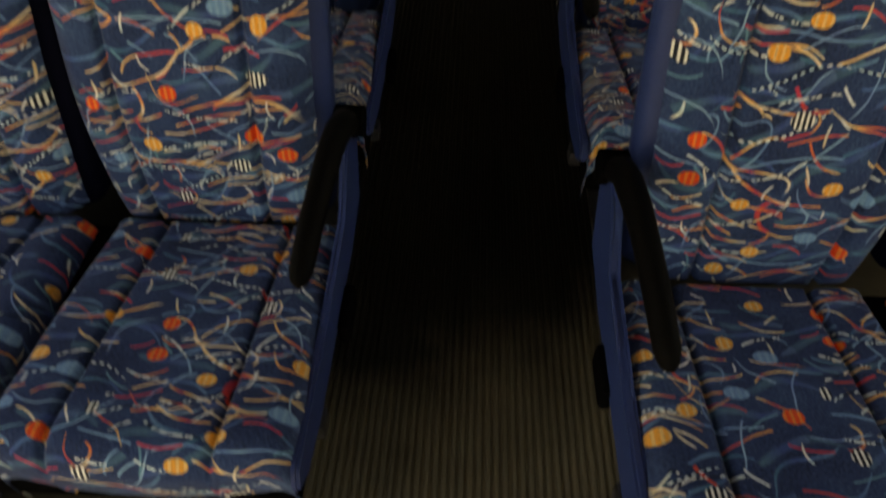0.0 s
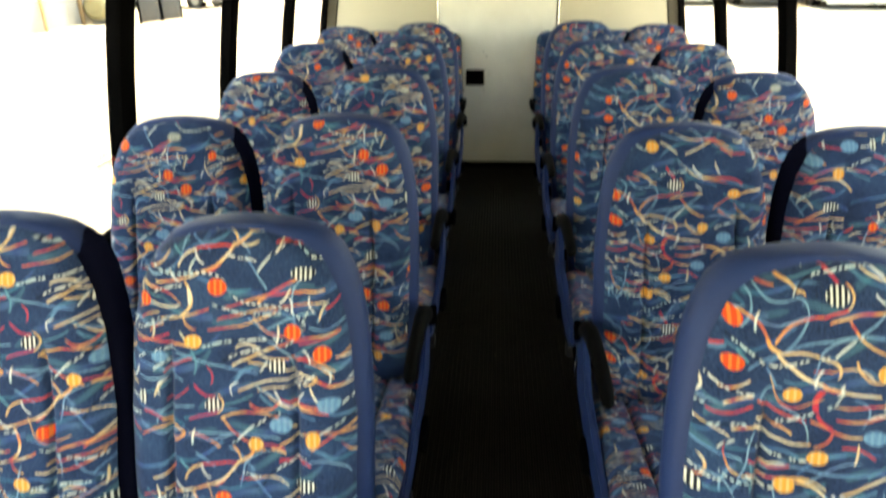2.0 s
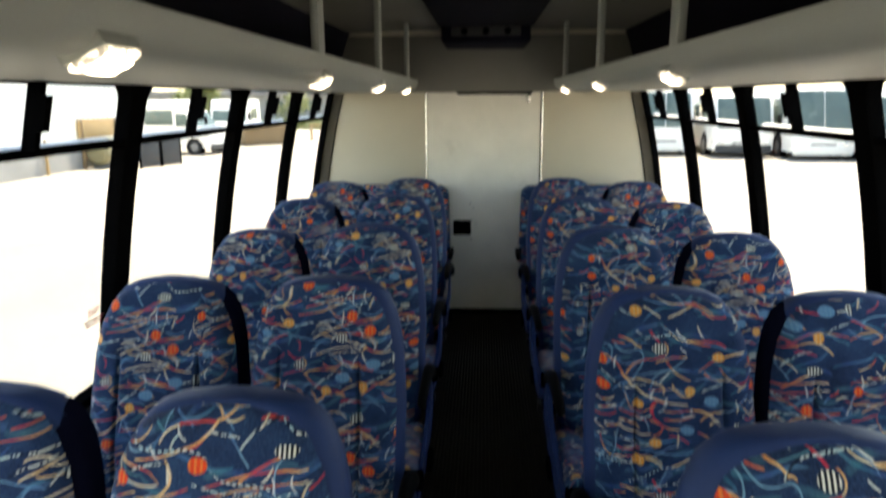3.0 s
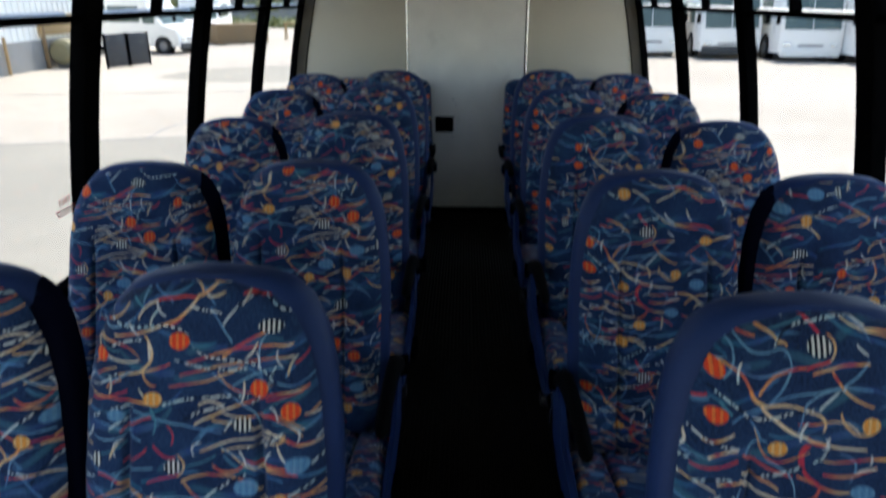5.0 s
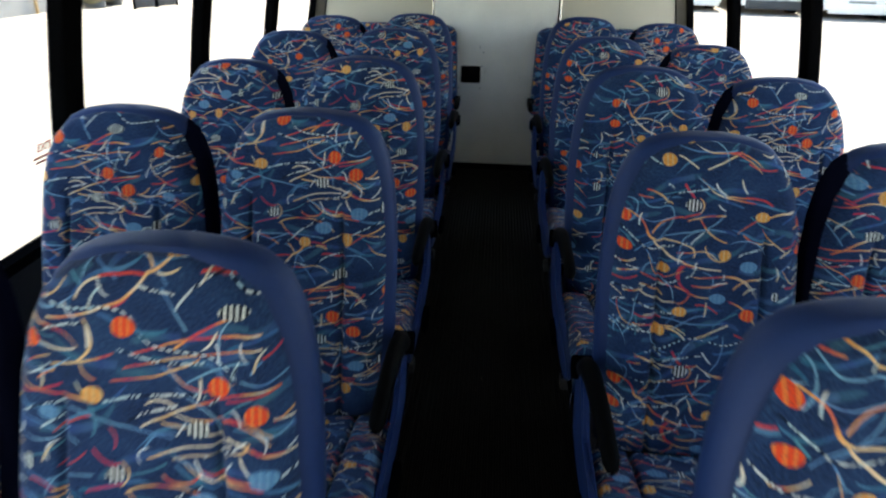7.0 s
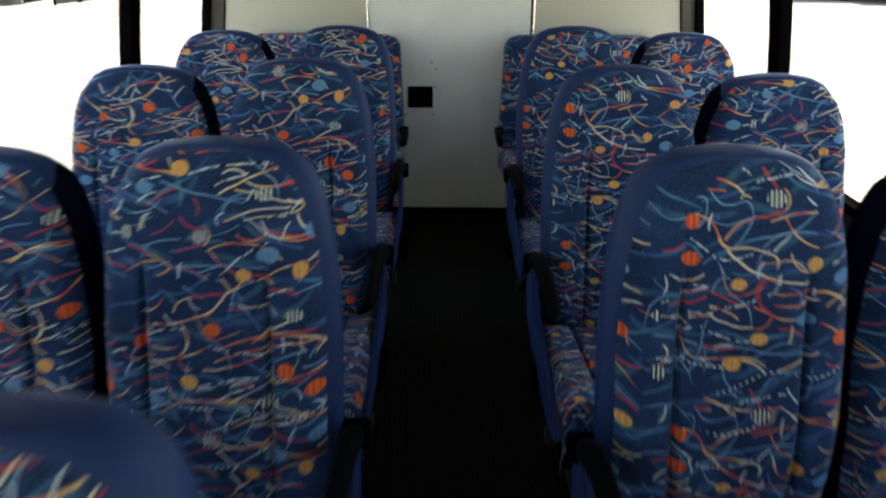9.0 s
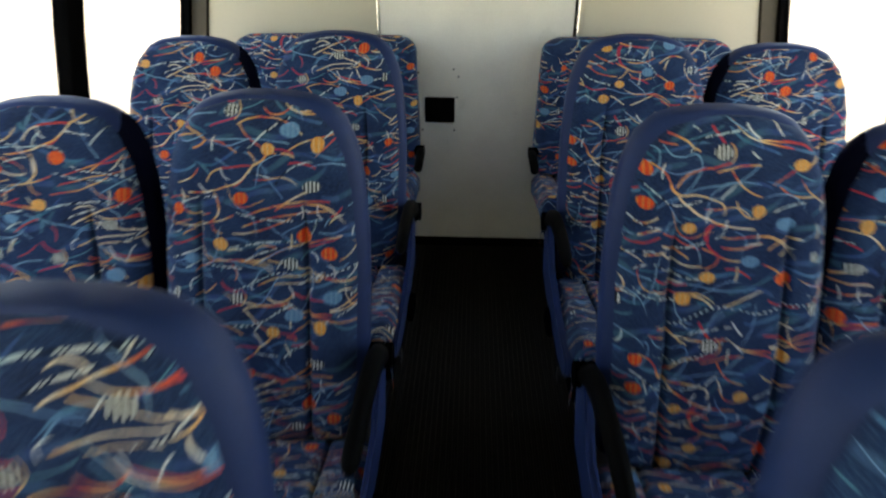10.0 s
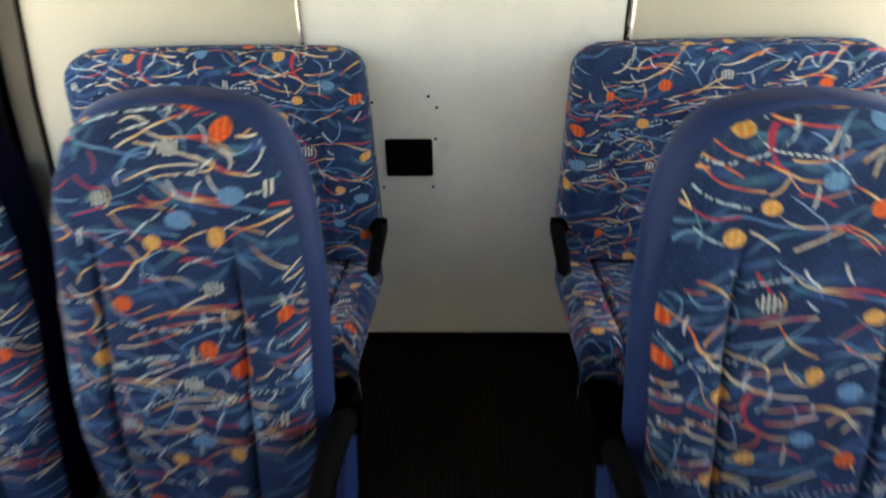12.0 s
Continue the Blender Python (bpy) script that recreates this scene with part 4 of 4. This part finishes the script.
    part("wall_leg", tube([(a * -0.36, -0.37, 0.28), (a * -0.36, -0.37, 0.004)], 0.02, 10), STEEL, seat)
    return seat


ROWS_Y = {-1: (0.965, 1.678, 2.37, 3.134, 3.906), 1: (0.865, 1.62, 2.335, 3.089, 3.84)}
ROWS_X = {-1: (-0.640, -0.638, -0.643, -0.654, -0.650), 1: (0.665, 0.657, 0.652, 0.648, 0.648)}
TALL = {-1: (1.0, 1.006, 1.018, 1.02, 1.01), 1: (1.006, 1.0, 1.02, 1.016, 1.02)}  # seat frames differ a little in height
for side in (-1, 1):
    model = bus_seat(side)
    for k, (x, y, h) in enumerate(zip(ROWS_X[side], ROWS_Y[side], TALL[side])):
        seat = copy_thing(model, pose(x, y, 0.004)) if k else model
        seat.matrix_world = pose(x, y, 0.004) @ Matrix.Diagonal((1, 1, h, 1))
        for piece in seat.children:  # the backs by the windows have sunk a little
            if piece.name.startswith("backrest") and piece.data.vertices[0].co.x * side > 0:
                piece.location.z = -(0.0, 0.007, 0.02, 0.02, 0.02)[k]
                piece.location.x = -side * {-1: (0.0, 0.0, 0.0, -0.004, -0.014), 1: (0.0, 0.0, 0.012, 0.022, 0.026)}[side][k]
                if side < 0 and k == 2:
                    piece.scale.x = 0.935  # this one is a narrower back


CLOTH_CUT = random.Random(3)


def cut(ob, u=None, v=None, other=None):
    """Where on the roll a piece of cloth is cut, and whether from the other half of the repeat."""
    ob.color = (CLOTH_CUT.uniform(0, 9) if u is None else u, CLOTH_CUT.uniform(0, 9) if v is None else v, CLOTH_CUT.randint(0, 1) if other is None else other, 1)


# ---- rear bench seats ----
def bench(x0, x1, a):
    seat = thing("rear_bench", "low-backed rear bench seat in blue patterned moquette against the wall", "seat", group="rear benches")
    w = (x1 - x0) / 2
    mid = (x0 + x1) / 2
    rows, uvs = [], []
    zs = [0.42 + 0.46 * k / 20 for k in range(20)] + [0.88 + 0.056 * math.sin(math.pi / 2 * k / 8) for k in range(9)]
    for z in zs:
        top = max(0.0, (z - 0.86) / 0.076)
        hw = w - 0.06 * (1 - math.sqrt(max(0.0, 1 - (max(0.0, z - 0.88) / 0.0562) ** 2))) - 0.015 * (z - 0.42) / 0.53
        row, uv = [], []
        for s in np.linspace(-1, 1, 49):
            rim = max(0.0, abs(s) - 0.93) / 0.07
            y = REAR - 0.115 + 0.10 * (z - 0.9) + 0.03 * rim ** 2 + 0.03 * top ** 3 - flute(s, (-0.72, 0.70), 0.008) * (1 - rim) * (1 - top)
            row.append((mid + s * hw, y, z + 0.006 * (1 - s * s) * top))
            uv.append((s * hw, z))
        row = [(row[0][0], REAR - 0.03, row[0][2])] + row + [(row[-1][0], REAR - 0.03, row[-1][2])]
        uv = [(uv[0][0] - 0.06, uv[0][1])] + uv + [(uv[-1][0] + 0.06, uv[-1][1])]
        rows.append(row)
        uvs.append(uv)
    rows.append([(x, REAR - 0.03, z + 0.004) for x, y, z in rows[-1]])
    uvs.append([(u, v + 0.05) for u, v in uvs[-1]])
    part("backrest", bm_sheet(bmesh.new(), rows, uvs), MOQUETTE, seat, "patterned navy moquette back")
    part("back_board", box(x0 + 0.09, x1 - 0.09, REAR - 0.035, REAR - 0.012, 0.30, 0.91, 0.004), BLACK, seat, "black board behind the back")
    halves = [(x0, mid - 0.004), (mid + 0.004, x1)]
    for lo, hi in halves:
        cush = part("seat_cushion", cushion_mesh(lo, hi, 0.44), MOQUETTE, seat, "patterned navy moquette cushion")
        cush.location = (0, REAR + 0.055, 0)
    part("cushion_base", box(x0 + 0.02, x1 - 0.02, REAR - 0.55, REAR - 0.06, 0.30, 0.372, 0.012), BLACK, seat)
    part("pedestal", box(x0 + 0.1, x1 - 0.1, REAR - 0.45, REAR - 0.1, 0.0, 0.30, 0.01), BLACK, seat)
    xa = x1 if a > 0 else x0
    run = [(-0.14, 0.50, 0.014), (-0.18, 0.506, 0.018), (-0.27, 0.502, 0.018), (-0.335, 0.492, 0.016), (-0.347, 0.49, 0.006)]
    arm = part("armrest", tube([(xa + a * 0.010, REAR + y, z) for y, z, r in run], [r for y, z, r in run], 12), RUBBER, seat, "black rubber armrest")
    part("pivot", tube([(xa - a * 0.02, REAR - 0.135, 0.50), (xa + a * 0.022, REAR - 0.135, 0.50)], 0.022, 12), BLACK, arm)
    return seat


bench(-1.0, -0.245, 1)
bench(0.225, 0.985, -1)


for ob in sorted((o for o in bpy.data.objects if o.type == "MESH" and o.data.materials[:1] == [MOQUETTE]), key=lambda o: o.name):
    cut(ob)
# where the backs are cut from the repeat, row by row
CUTS = {
    (-1, True): ((0.1722, 0.3044), (0.1895, 0.2305), (0.143, 0.160), (0.175, 0.048), (0.223, 0.147)),
    (1, True): ((0.2, 0.046, 1), (0.23, 0.13, 1), (0.145, 0.063, 1), (0.21, 0.066, 1), (0.24, 0.246, 1)),
    (-1, False): ((0.05, 0.21), (0.275, 0.278), (0.33, 0.12), (0.10, 0.31), (0.22, 0.194)),
    (1, False): ((0.29, 0.17), (0.02, 0.06), (0.24, 0.28), (0.08, 0.14), (0.31, 0.22)),
}
for seat in [o for o in bpy.data.objects if o.name.startswith("bus_seat")]:
    side = 1 if seat.location.x > 0 else -1
    row = min(range(5), key=lambda k: abs(ROWS_Y[side][k] - seat.location.y))
    for cover in [p for shell in seat.children for p in shell.children if p.name.startswith("backrest_cover")]:
        cut(cover, *(CUTS[side, cover.data.vertices[0].co.x * side < 0][row] + (0,))[:3])


# ---- outside ----
GROUND = -0.85
bm = bmesh.new()
n = 40
rings = [0.0, 6, 12, 20, 30, 45, 70, 120, 300, 900, 3000]
grid = [[bm.verts.new((r * math.cos(2 * math.pi * k / n), r * math.sin(2 * math.pi * k / n), GROUND + (0.03 * math.sin(k * 1.7 + r) if 40 < r < 100 else 0))) for k in range(n)] for r in rings[1:]]
hub = bm.verts.new((0, 0, GROUND))
for k in range(n):
    bm.faces.new((hub, grid[0][k], grid[0][(k + 1) % n]))
    for a, b in zip(grid, grid[1:]):
        bm.faces.new((a[k], b[k], b[(k + 1) % n], a[(k + 1) % n]))
ground = structure("ground", bm, CONCRETE, "pale sunlit concrete yard", "ground", smooth=True)
structure("underframe", box(CX - 0.95, CX + 0.95, FRONT + 0.2, REAR - 0.1, GROUND - 0.02, -0.052, 0.03), BLACK, "plain dark underframe below the bus floor", "underframe")
slab = bm_loft(bmesh.new(), [[(-34, 3.0, z), (-1.6, 12.75, z), (-1.6, -24, z), (-34, -24, z)] for z in (GROUND - 0.03, GROUND + 0.004)])
structure("pavement", slab, APRON, "greyer worn concrete slab beside the bus", "pavement")
# a shadow lying across the yard, drawn as a thin greyer slab
patch = bm_loft(bmesh.new(), [[(-9.6, 21.0, z), (-9.2, 22.6, z), (-8.6, 23.7, z), (-7.2, 24.6, z), (-4.6, 24.9, z), (-3.4, 23.2, z), (-3.9, 20.6, z), (-5.4, 19.9, z), (-7.4, 19.8, z)] for z in (GROUND - 0.03, GROUND + 0.004)])
structure("pavement_patch", patch, APRON, "greyer patch standing in for a shadow on the yard", "pavement")
for pts in ([(-7.6, 10.95), (-5.4, 11.62), (-3.2, 12.27), (-1.7, 12.71)], [(-5.55, 11.6), (-5.62, 12.4), (-5.5, 13.1), (-5.7, 13.9)], [(-30, 4.2), (-12, 9.62), (-7.6, 10.95)], [(-2.0, 18.5), (-9, 17.2), (-20, 15.5)]):
    structure("joint", tube([(x, y, GROUND + 0.004) for x, y in pts], 0.018, 6, 0.4), GREY, "dark joint crack in the concrete", "joint")


def wheel(x, y, r, width, parent, out):
    w = part("wheel", tube([(x - width / 2, y, r), (x - width / 2 * 0.8, y, r), (x + width / 2 * 0.8, y, r), (x + width / 2, y, r)], [r * 0.92, r, r, r * 0.92], 24), TYRE, parent, "black tyre")
    part("rim", tube([(x + out * width * 0.42, y, r), (x + out * (width * 0.5 + 0.012), y, r)], [r * 0.58, r * 0.5], 16), GREY, w, "grey wheel rim")


def coach(name, label, length, width, height, group, nosed=False, low=None):
    """A coach whose front stands at y = 0 and faces -y; a nosed one has a van's bonnet before its body."""
    bus = thing(name, label, "bus", group=group)
    w = width / 2
    side = [(0.0, 0.32), (0.02, 0.95), (0.10, 1.35), (0.42, height - 0.25), (0.62, height - 0.06), (0.95, height), (length - 0.5, height), (length - 0.12, height - 0.2), (length, height - 0.7), (length, 0.36), (length - 0.3, 0.32)]
    if nosed:
        side = [(0.0, 0.32), (0.02, 0.8), (0.14, 1.05), (0.72, 1.2), (1.2, 1.88), (1.32, 1.95), (1.4, height - 0.12), (1.7, height), (length - 0.3, height), (length - 0.06, height - 0.15), (length, height - 0.4), (length, 0.4), (length - 0.3, 0.32)]
    rings = []
    for x, dz in ((-w, -0.10), (-w + 0.03, -0.03), (-w + 0.16, 0.0), (w - 0.16, 0.0), (w - 0.03, -0.03), (w, -0.10)):
        edge = 0.14 if abs(x) > w - 0.01 else (0.05 if abs(x) > w - 0.05 else 0.0)
        rings.append([(x, y + (edge if y < 1.5 else -edge if y > length - 1 else 0), z + (dz if z > height - 0.3 else 0)) for y, z in side])
    part("body", bm_loft(bmesh.new(), rings), WHITE, bus, "white painted body")

    def face(z):
        """How far back the front lies at a height."""
        for (ya, za), (yb, zb) in zip(side, side[1:]):
            if za <= z <= zb:
                return ya + (yb - ya) * (z - za) / (zb - za)
        return 0.0

    for x0, x1 in ((-w + 0.16, -0.02), (0.02, w - 0.16)):
        zs = (1.24, 1.84) if nosed else (1.17, 1.35, 1.9, height - 0.25, height - 0.14)
        bm = bm_loft(bmesh.new(), [[(x, face(z) - 0.022, z) for z in zs] + [(x, face(z) + 0.02, z) for z in reversed(zs)] for x in (x0, x1)])
        part("windscreen", bm, TINT, bus, "dark windscreen pane")
    part("bumper", box(-w + 0.1, w - 0.1, -0.05, 0.1, 0.2, 0.46 if nosed else 0.52, 0.03), low or CHARCOAL, bus, "deep bumper across the front")
    part("grille", box(-0.45, 0.45, -0.012, 0.02, 0.56, 0.64, 0.008), GREY, bus)
    for s in (-1, 1):
        part("headlight", box(s * (w - 0.3) - 0.14, s * (w - 0.3) + 0.14, -0.016, 0.05, 0.56, 0.68, 0.02), BRIGHT, bus)
        part("mirror", box(s * (w + 0.12) - 0.07, s * (w + 0.12) + 0.07, 0.0, 0.1, 1.35, 1.7, 0.03), BLACK, bus)
        for y in ((0.78, length - 1.6) if nosed else (1.5, length - 2.2)):
            r = 0.34 if nosed else 0.44
            part("wheel_arch", tube([(s * (w - 0.25), y, r), (s * (w + 0.004), y, r)], r * 1.18, 24), BLACK, bus)
            wheel(s * (w - 0.11), y, r, 0.26, bus, s)
        n = int((length - 2.2) / 1.5)
        if nosed:
            part("cab_window", box(s * w - 0.012, s * w + 0.012, 1.06, 1.6, 1.25, 1.8, 0.006), TINT, bus)
        for k in range(n):
            y0 = (1.75 if nosed else 1.2) + 1.5 * k
            part("side_window", box(s * w - 0.012, s * w + 0.012, y0, y0 + 1.4, 1.3, height - 0.45, 0.006), TINT, bus)
    return bus


# those with pale bumpers and those with dark ones, where their fronts stand
for low, word, tall, places in ((WHITE, "pale", 2.74, ((12.75, 26.5), (7.5, 28.9), (17.2, 24.5), (4.54, 30.3))), (CHARCOAL, "dark grey", 2.5, ((10.23, 27.67), (15.0, 25.5), (19.35, 23.5)))):
    model = None
    for x, y in places:
        if model is None:
            model = coach("coach", "white parked coach with a tinted windscreen and a %s bumper" % word, 9.5, 2.3, tall, "coaches parked across the yard", low=low)
            model.matrix_world = pose(x, y, GROUND, 0, 0, -4)
        else:
            copy_thing(model, pose(x, y, GROUND, 0, 0, -4))
model = coach("shuttle_bus", "white parked shuttle bus with a van nose on the concrete yard", 6.6, 2.1, 2.4, "shuttle buses by the building", nosed=True)
for k, (x, y, a) in enumerate(((-11.95, 30.6, 82), (-13.8, 36.2, 12), (-19.0, 41.0, 30))):
    if k:
        copy_thing(model, pose(x, y, GROUND, 0, 0, a))
    else:
        model.matrix_world = pose(x, y, GROUND, 0, 0, a)

# corrugated building
hall = thing("warehouse", "white corrugated steel warehouse with a grey block base", "building")
outline = []
y = 2.0
while y < 26.8:
    outline += [(-14.4, y), (-14.4, y + 0.14), (-14.365, y + 0.18), (-14.365, y + 0.28), (-14.4, y + 0.32)]
    y += 0.32
outline += [(-14.4, 27.0), (-27, 27.0), (-27, 2.0)]
part("wall", bm_loft(bmesh.new(), [[(x, y, z) for x, y in outline] for z in (GROUND + 0.95, 4.6)]), SIDING, hall, smooth=False)
part("block_base", box(-26.9, -14.3, 2.1, 26.9, GROUND, GROUND + 0.95), BLOCK, hall, "grey block base")
part("roof", bm_loft(bmesh.new(), [[(-14.1, y, 4.55), (-20.7, y, 6.2), (-27.3, y, 4.55), (-27.3, y, 4.7), (-20.7, y, 6.4), (-14.1, y, 4.7)] for y in (1.7, 27.3)]), SIDING, hall, smooth=False)
part("fascia", box(-14.42, -14.26, 2.1, 23.6, 2.25, 3.3, 0.01), SIDING, hall, "pale flat fascia")
part("fascia", box(-14.42, -14.26, 23.62, 26.9, 2.25, 3.3, 0.01), DUN, hall, "dun fascia")
for y in (6.0, 12.0, 18.0, 21.3):
    part("post", tube([(-14.2, y, GROUND), (-14.2, y, 0.3)], 0.05, 8), TAN, hall)

board = thing("plywood_board", "tan plywood board leaning on the warehouse wall", "board")
part("sheet", box(-14.28, -14.18, 23.3, 25.7, 0.24, 0.9, 0.01), TAN, board)
for y in (23.4, 25.6):
    part("batten", box(-14.26, -14.14, y - 0.04, y + 0.04, GROUND, 0.9, 0.008), BROWN, board)

tank = thing("storage_tank", "olive metal storage tank lying beside the warehouse", "tank")
part("drum", tube([(-13.75, 23.4, GROUND + 0.55), (-13.75, 23.5, GROUND + 0.55), (-13.75, 25.2, GROUND + 0.55), (-13.75, 25.3, GROUND + 0.55)], [0.3, 0.42, 0.42, 0.3], 20), OLIVE, tank)
for y in (23.8, 24.9):
    part("cradle", box(-14.1, -13.4, y - 0.06, y + 0.06, GROUND, GROUND + 0.2, 0.01), GREY, tank)

for k, (x, y) in enumerate(((-12.24, 23.5), (-11.9, 24.45))):
    screen = thing("fence_panel", "charcoal sheet-metal fence panel standing in the yard", "fence", pose(x, y, GROUND, 0, 0, -20), "fence panels")
    part("sheet", box(-0.02, 0.02, 0.0, 0.98, 0.03, 1.12, 0.006), CHARCOAL, screen)
    for yy in (0.03, 0.95):
        part("post", box(-0.035, 0.035, yy - 0.03, yy + 0.03, 0.0, 1.15, 0.006), BLACK, screen)

crate = thing("wooden_container", "low brown boarded container standing on the concrete", "container", pose(-11.9, 36.8, GROUND, 0, 0, 40))
part("body", box(-1.35, 1.35, -0.6, 0.6, 0.05, 1.0, 0.02), BROWN, crate)
for k in range(6):
    part("board", box(-1.37, 1.37, -0.64, -0.6, 0.07 + 0.155 * k, 0.2 + 0.155 * k, 0.006), BROWN, crate)
for x in (-1.1, 0, 1.1):
    part("skid", box(x - 0.08, x + 0.08, -0.6, 0.6, 0.0, 0.06), BROWN, crate)

trestle = thing("trestle", "tan wooden trestle standing far across the yard", "trestle", pose(-9.7, 40.0, GROUND))
part("rail", box(-0.6, 0.6, -0.05, 0.05, 0.85, 0.95, 0.01), TAN, trestle)
for x in (-0.5, 0.5):
    for y in (-0.28, 0.28):
        part("leg", tube([(x, y * 0.1, 0.88), (x, y, 0.0)], 0.04, 6), TAN, trestle)

shed = thing("far_building", "long low grey building far behind the yard", "building")
part("wall", box(-70, -16, 78, 90, GROUND, 2.0), BLOCK, shed)
part("roof", box(-71, -15, 77, 91, 2.0, 2.6, 0.1), GREY, shed)
for k in range(12):
    part("window", box(-68 + 4.3 * k, -66 + 4.3 * k, 77.9, 78.05, 0.2, 1.4), TINT, shed)


def tree(x, y, h, spread, seed):
    """A tree of tapered trunk, limbs and a crown of many small leaf clumps."""
    rng = random.Random(seed)
    t = thing("tree", "green broadleaf tree behind the parked buses", "tree", pose(x, y, GROUND), "trees beyond the yard")
    bm = tube([(0, 0, 0), (0.05, 0, h * 0.25), (-0.04, 0.05, h * 0.55), (0.0, 0.0, h * 0.8)], [0.2, 0.16, 0.11, 0.03], 8)
    ends = []
    for k in range(9):
        a, z = rng.uniform(0, 6.28), h * rng.uniform(0.3, 0.6)
        e = (spread * 0.7 * math.cos(a), spread * 0.7 * math.sin(a), z + h * rng.uniform(0.12, 0.3))
        bm_tube(bm, [(0, 0, z), (e[0] * 0.5, e[1] * 0.5, (z + e[2]) / 2 + 0.1), e], [0.08, 0.05, 0.015], 6)
        ends.append(e)
    ends.append((0, 0, h * 0.85))
    part("trunk", bm, BARK, t)
    verts, faces = [], []
    for e in ends:
        for q in range(150):
            p = Vector(e) + Vector((rng.gauss(0, spread * 0.24), rng.gauss(0, spread * 0.24), rng.gauss(0, h * 0.085)))
            u = Vector((rng.uniform(-1, 1), rng.uniform(-1, 1), rng.uniform(-0.6, 0.6))).normalized()
            v = u.orthogonal().normalized()
            s = rng.uniform(0.09, 0.2)
            i = len(verts)
            verts += [p - u * s, p + v * s * 0.5, p + u * s, p - v * s * 0.5]
            faces.append((i, i + 1, i + 2, i + 3))
    me = bpy.data.meshes.new("crown")
    me.from_pydata([tuple(v) for v in verts], [], faces)
    me.materials.append(LEAF)
    crown = new("crown", me)
    crown.parent = t
    return t


for k, (x, y, h, s) in enumerate(((-21.0, 50, 3.6, 1.3), (-24.5, 57, 3.6, 1.5), (-17.5, 62, 3.0, 1.4))):
    tree(x, y, h, s, 11 + k)

# low hedge far behind the yard
rng = random.Random(5)
verts, faces = [], []
for q in range(9000):
    p = Vector((rng.uniform(-40, -9), 56 + rng.gauss(0, 0.6), GROUND + abs(rng.gauss(0.3, 0.25))))
    u = Vector((rng.uniform(-1, 1), rng.uniform(-1, 1), rng.uniform(-0.8, 0.8))).normalized()
    v = u.orthogonal().normalized()
    s = rng.uniform(0.08, 0.2)
    i = len(verts)
    verts += [p - u * s, p + v * s * 0.5, p + u * s, p - v * s * 0.5]
    faces.append((i, i + 1, i + 2, i + 3))
me = bpy.data.meshes.new("hedge")
me.from_pydata([tuple(v) for v in verts], [], faces)
me.materials.append(LEAF)
tagged(new("hedge", me), "low green hedge along the far side of the yard", "hedge", kind="stuff")

# exit sign printed on the glass
decal = thing("exit_decal", "small red exit sticker on the window glass", "sticker")
curve = bpy.data.curves.new("exit_text", "FONT")
curve.body, curve.size, curve.extrude = "EXIT", 0.03, 0.0006
curve.align_x = "CENTER"
tmp = bpy.data.objects.new("exit_text", curve)
scene.collection.objects.link(tmp)
me = bpy.data.meshes.new_from_object(tmp.evaluated_get(bpy.context.evaluated_depsgraph_get()))
bpy.data.objects.remove(tmp)
me.materials.clear()
me.materials.append(RED)
lettering = new("lettering", me)
lettering.parent = decal
part("bar", box(-0.05, 0.05, -0.018, -0.012, 0.0, 0.001), RED, decal)
part("bar", box(-0.042, 0.042, -0.03, -0.025, 0.0, 0.001), RED, decal)
decal.matrix_world = Matrix(((0, 0.13, 0.99, CX - half(0.89) - 0.013), (1, 0, 0, 1.905), (0, 0.99, -0.13, 0.89), (0, 0, 0, 1)))
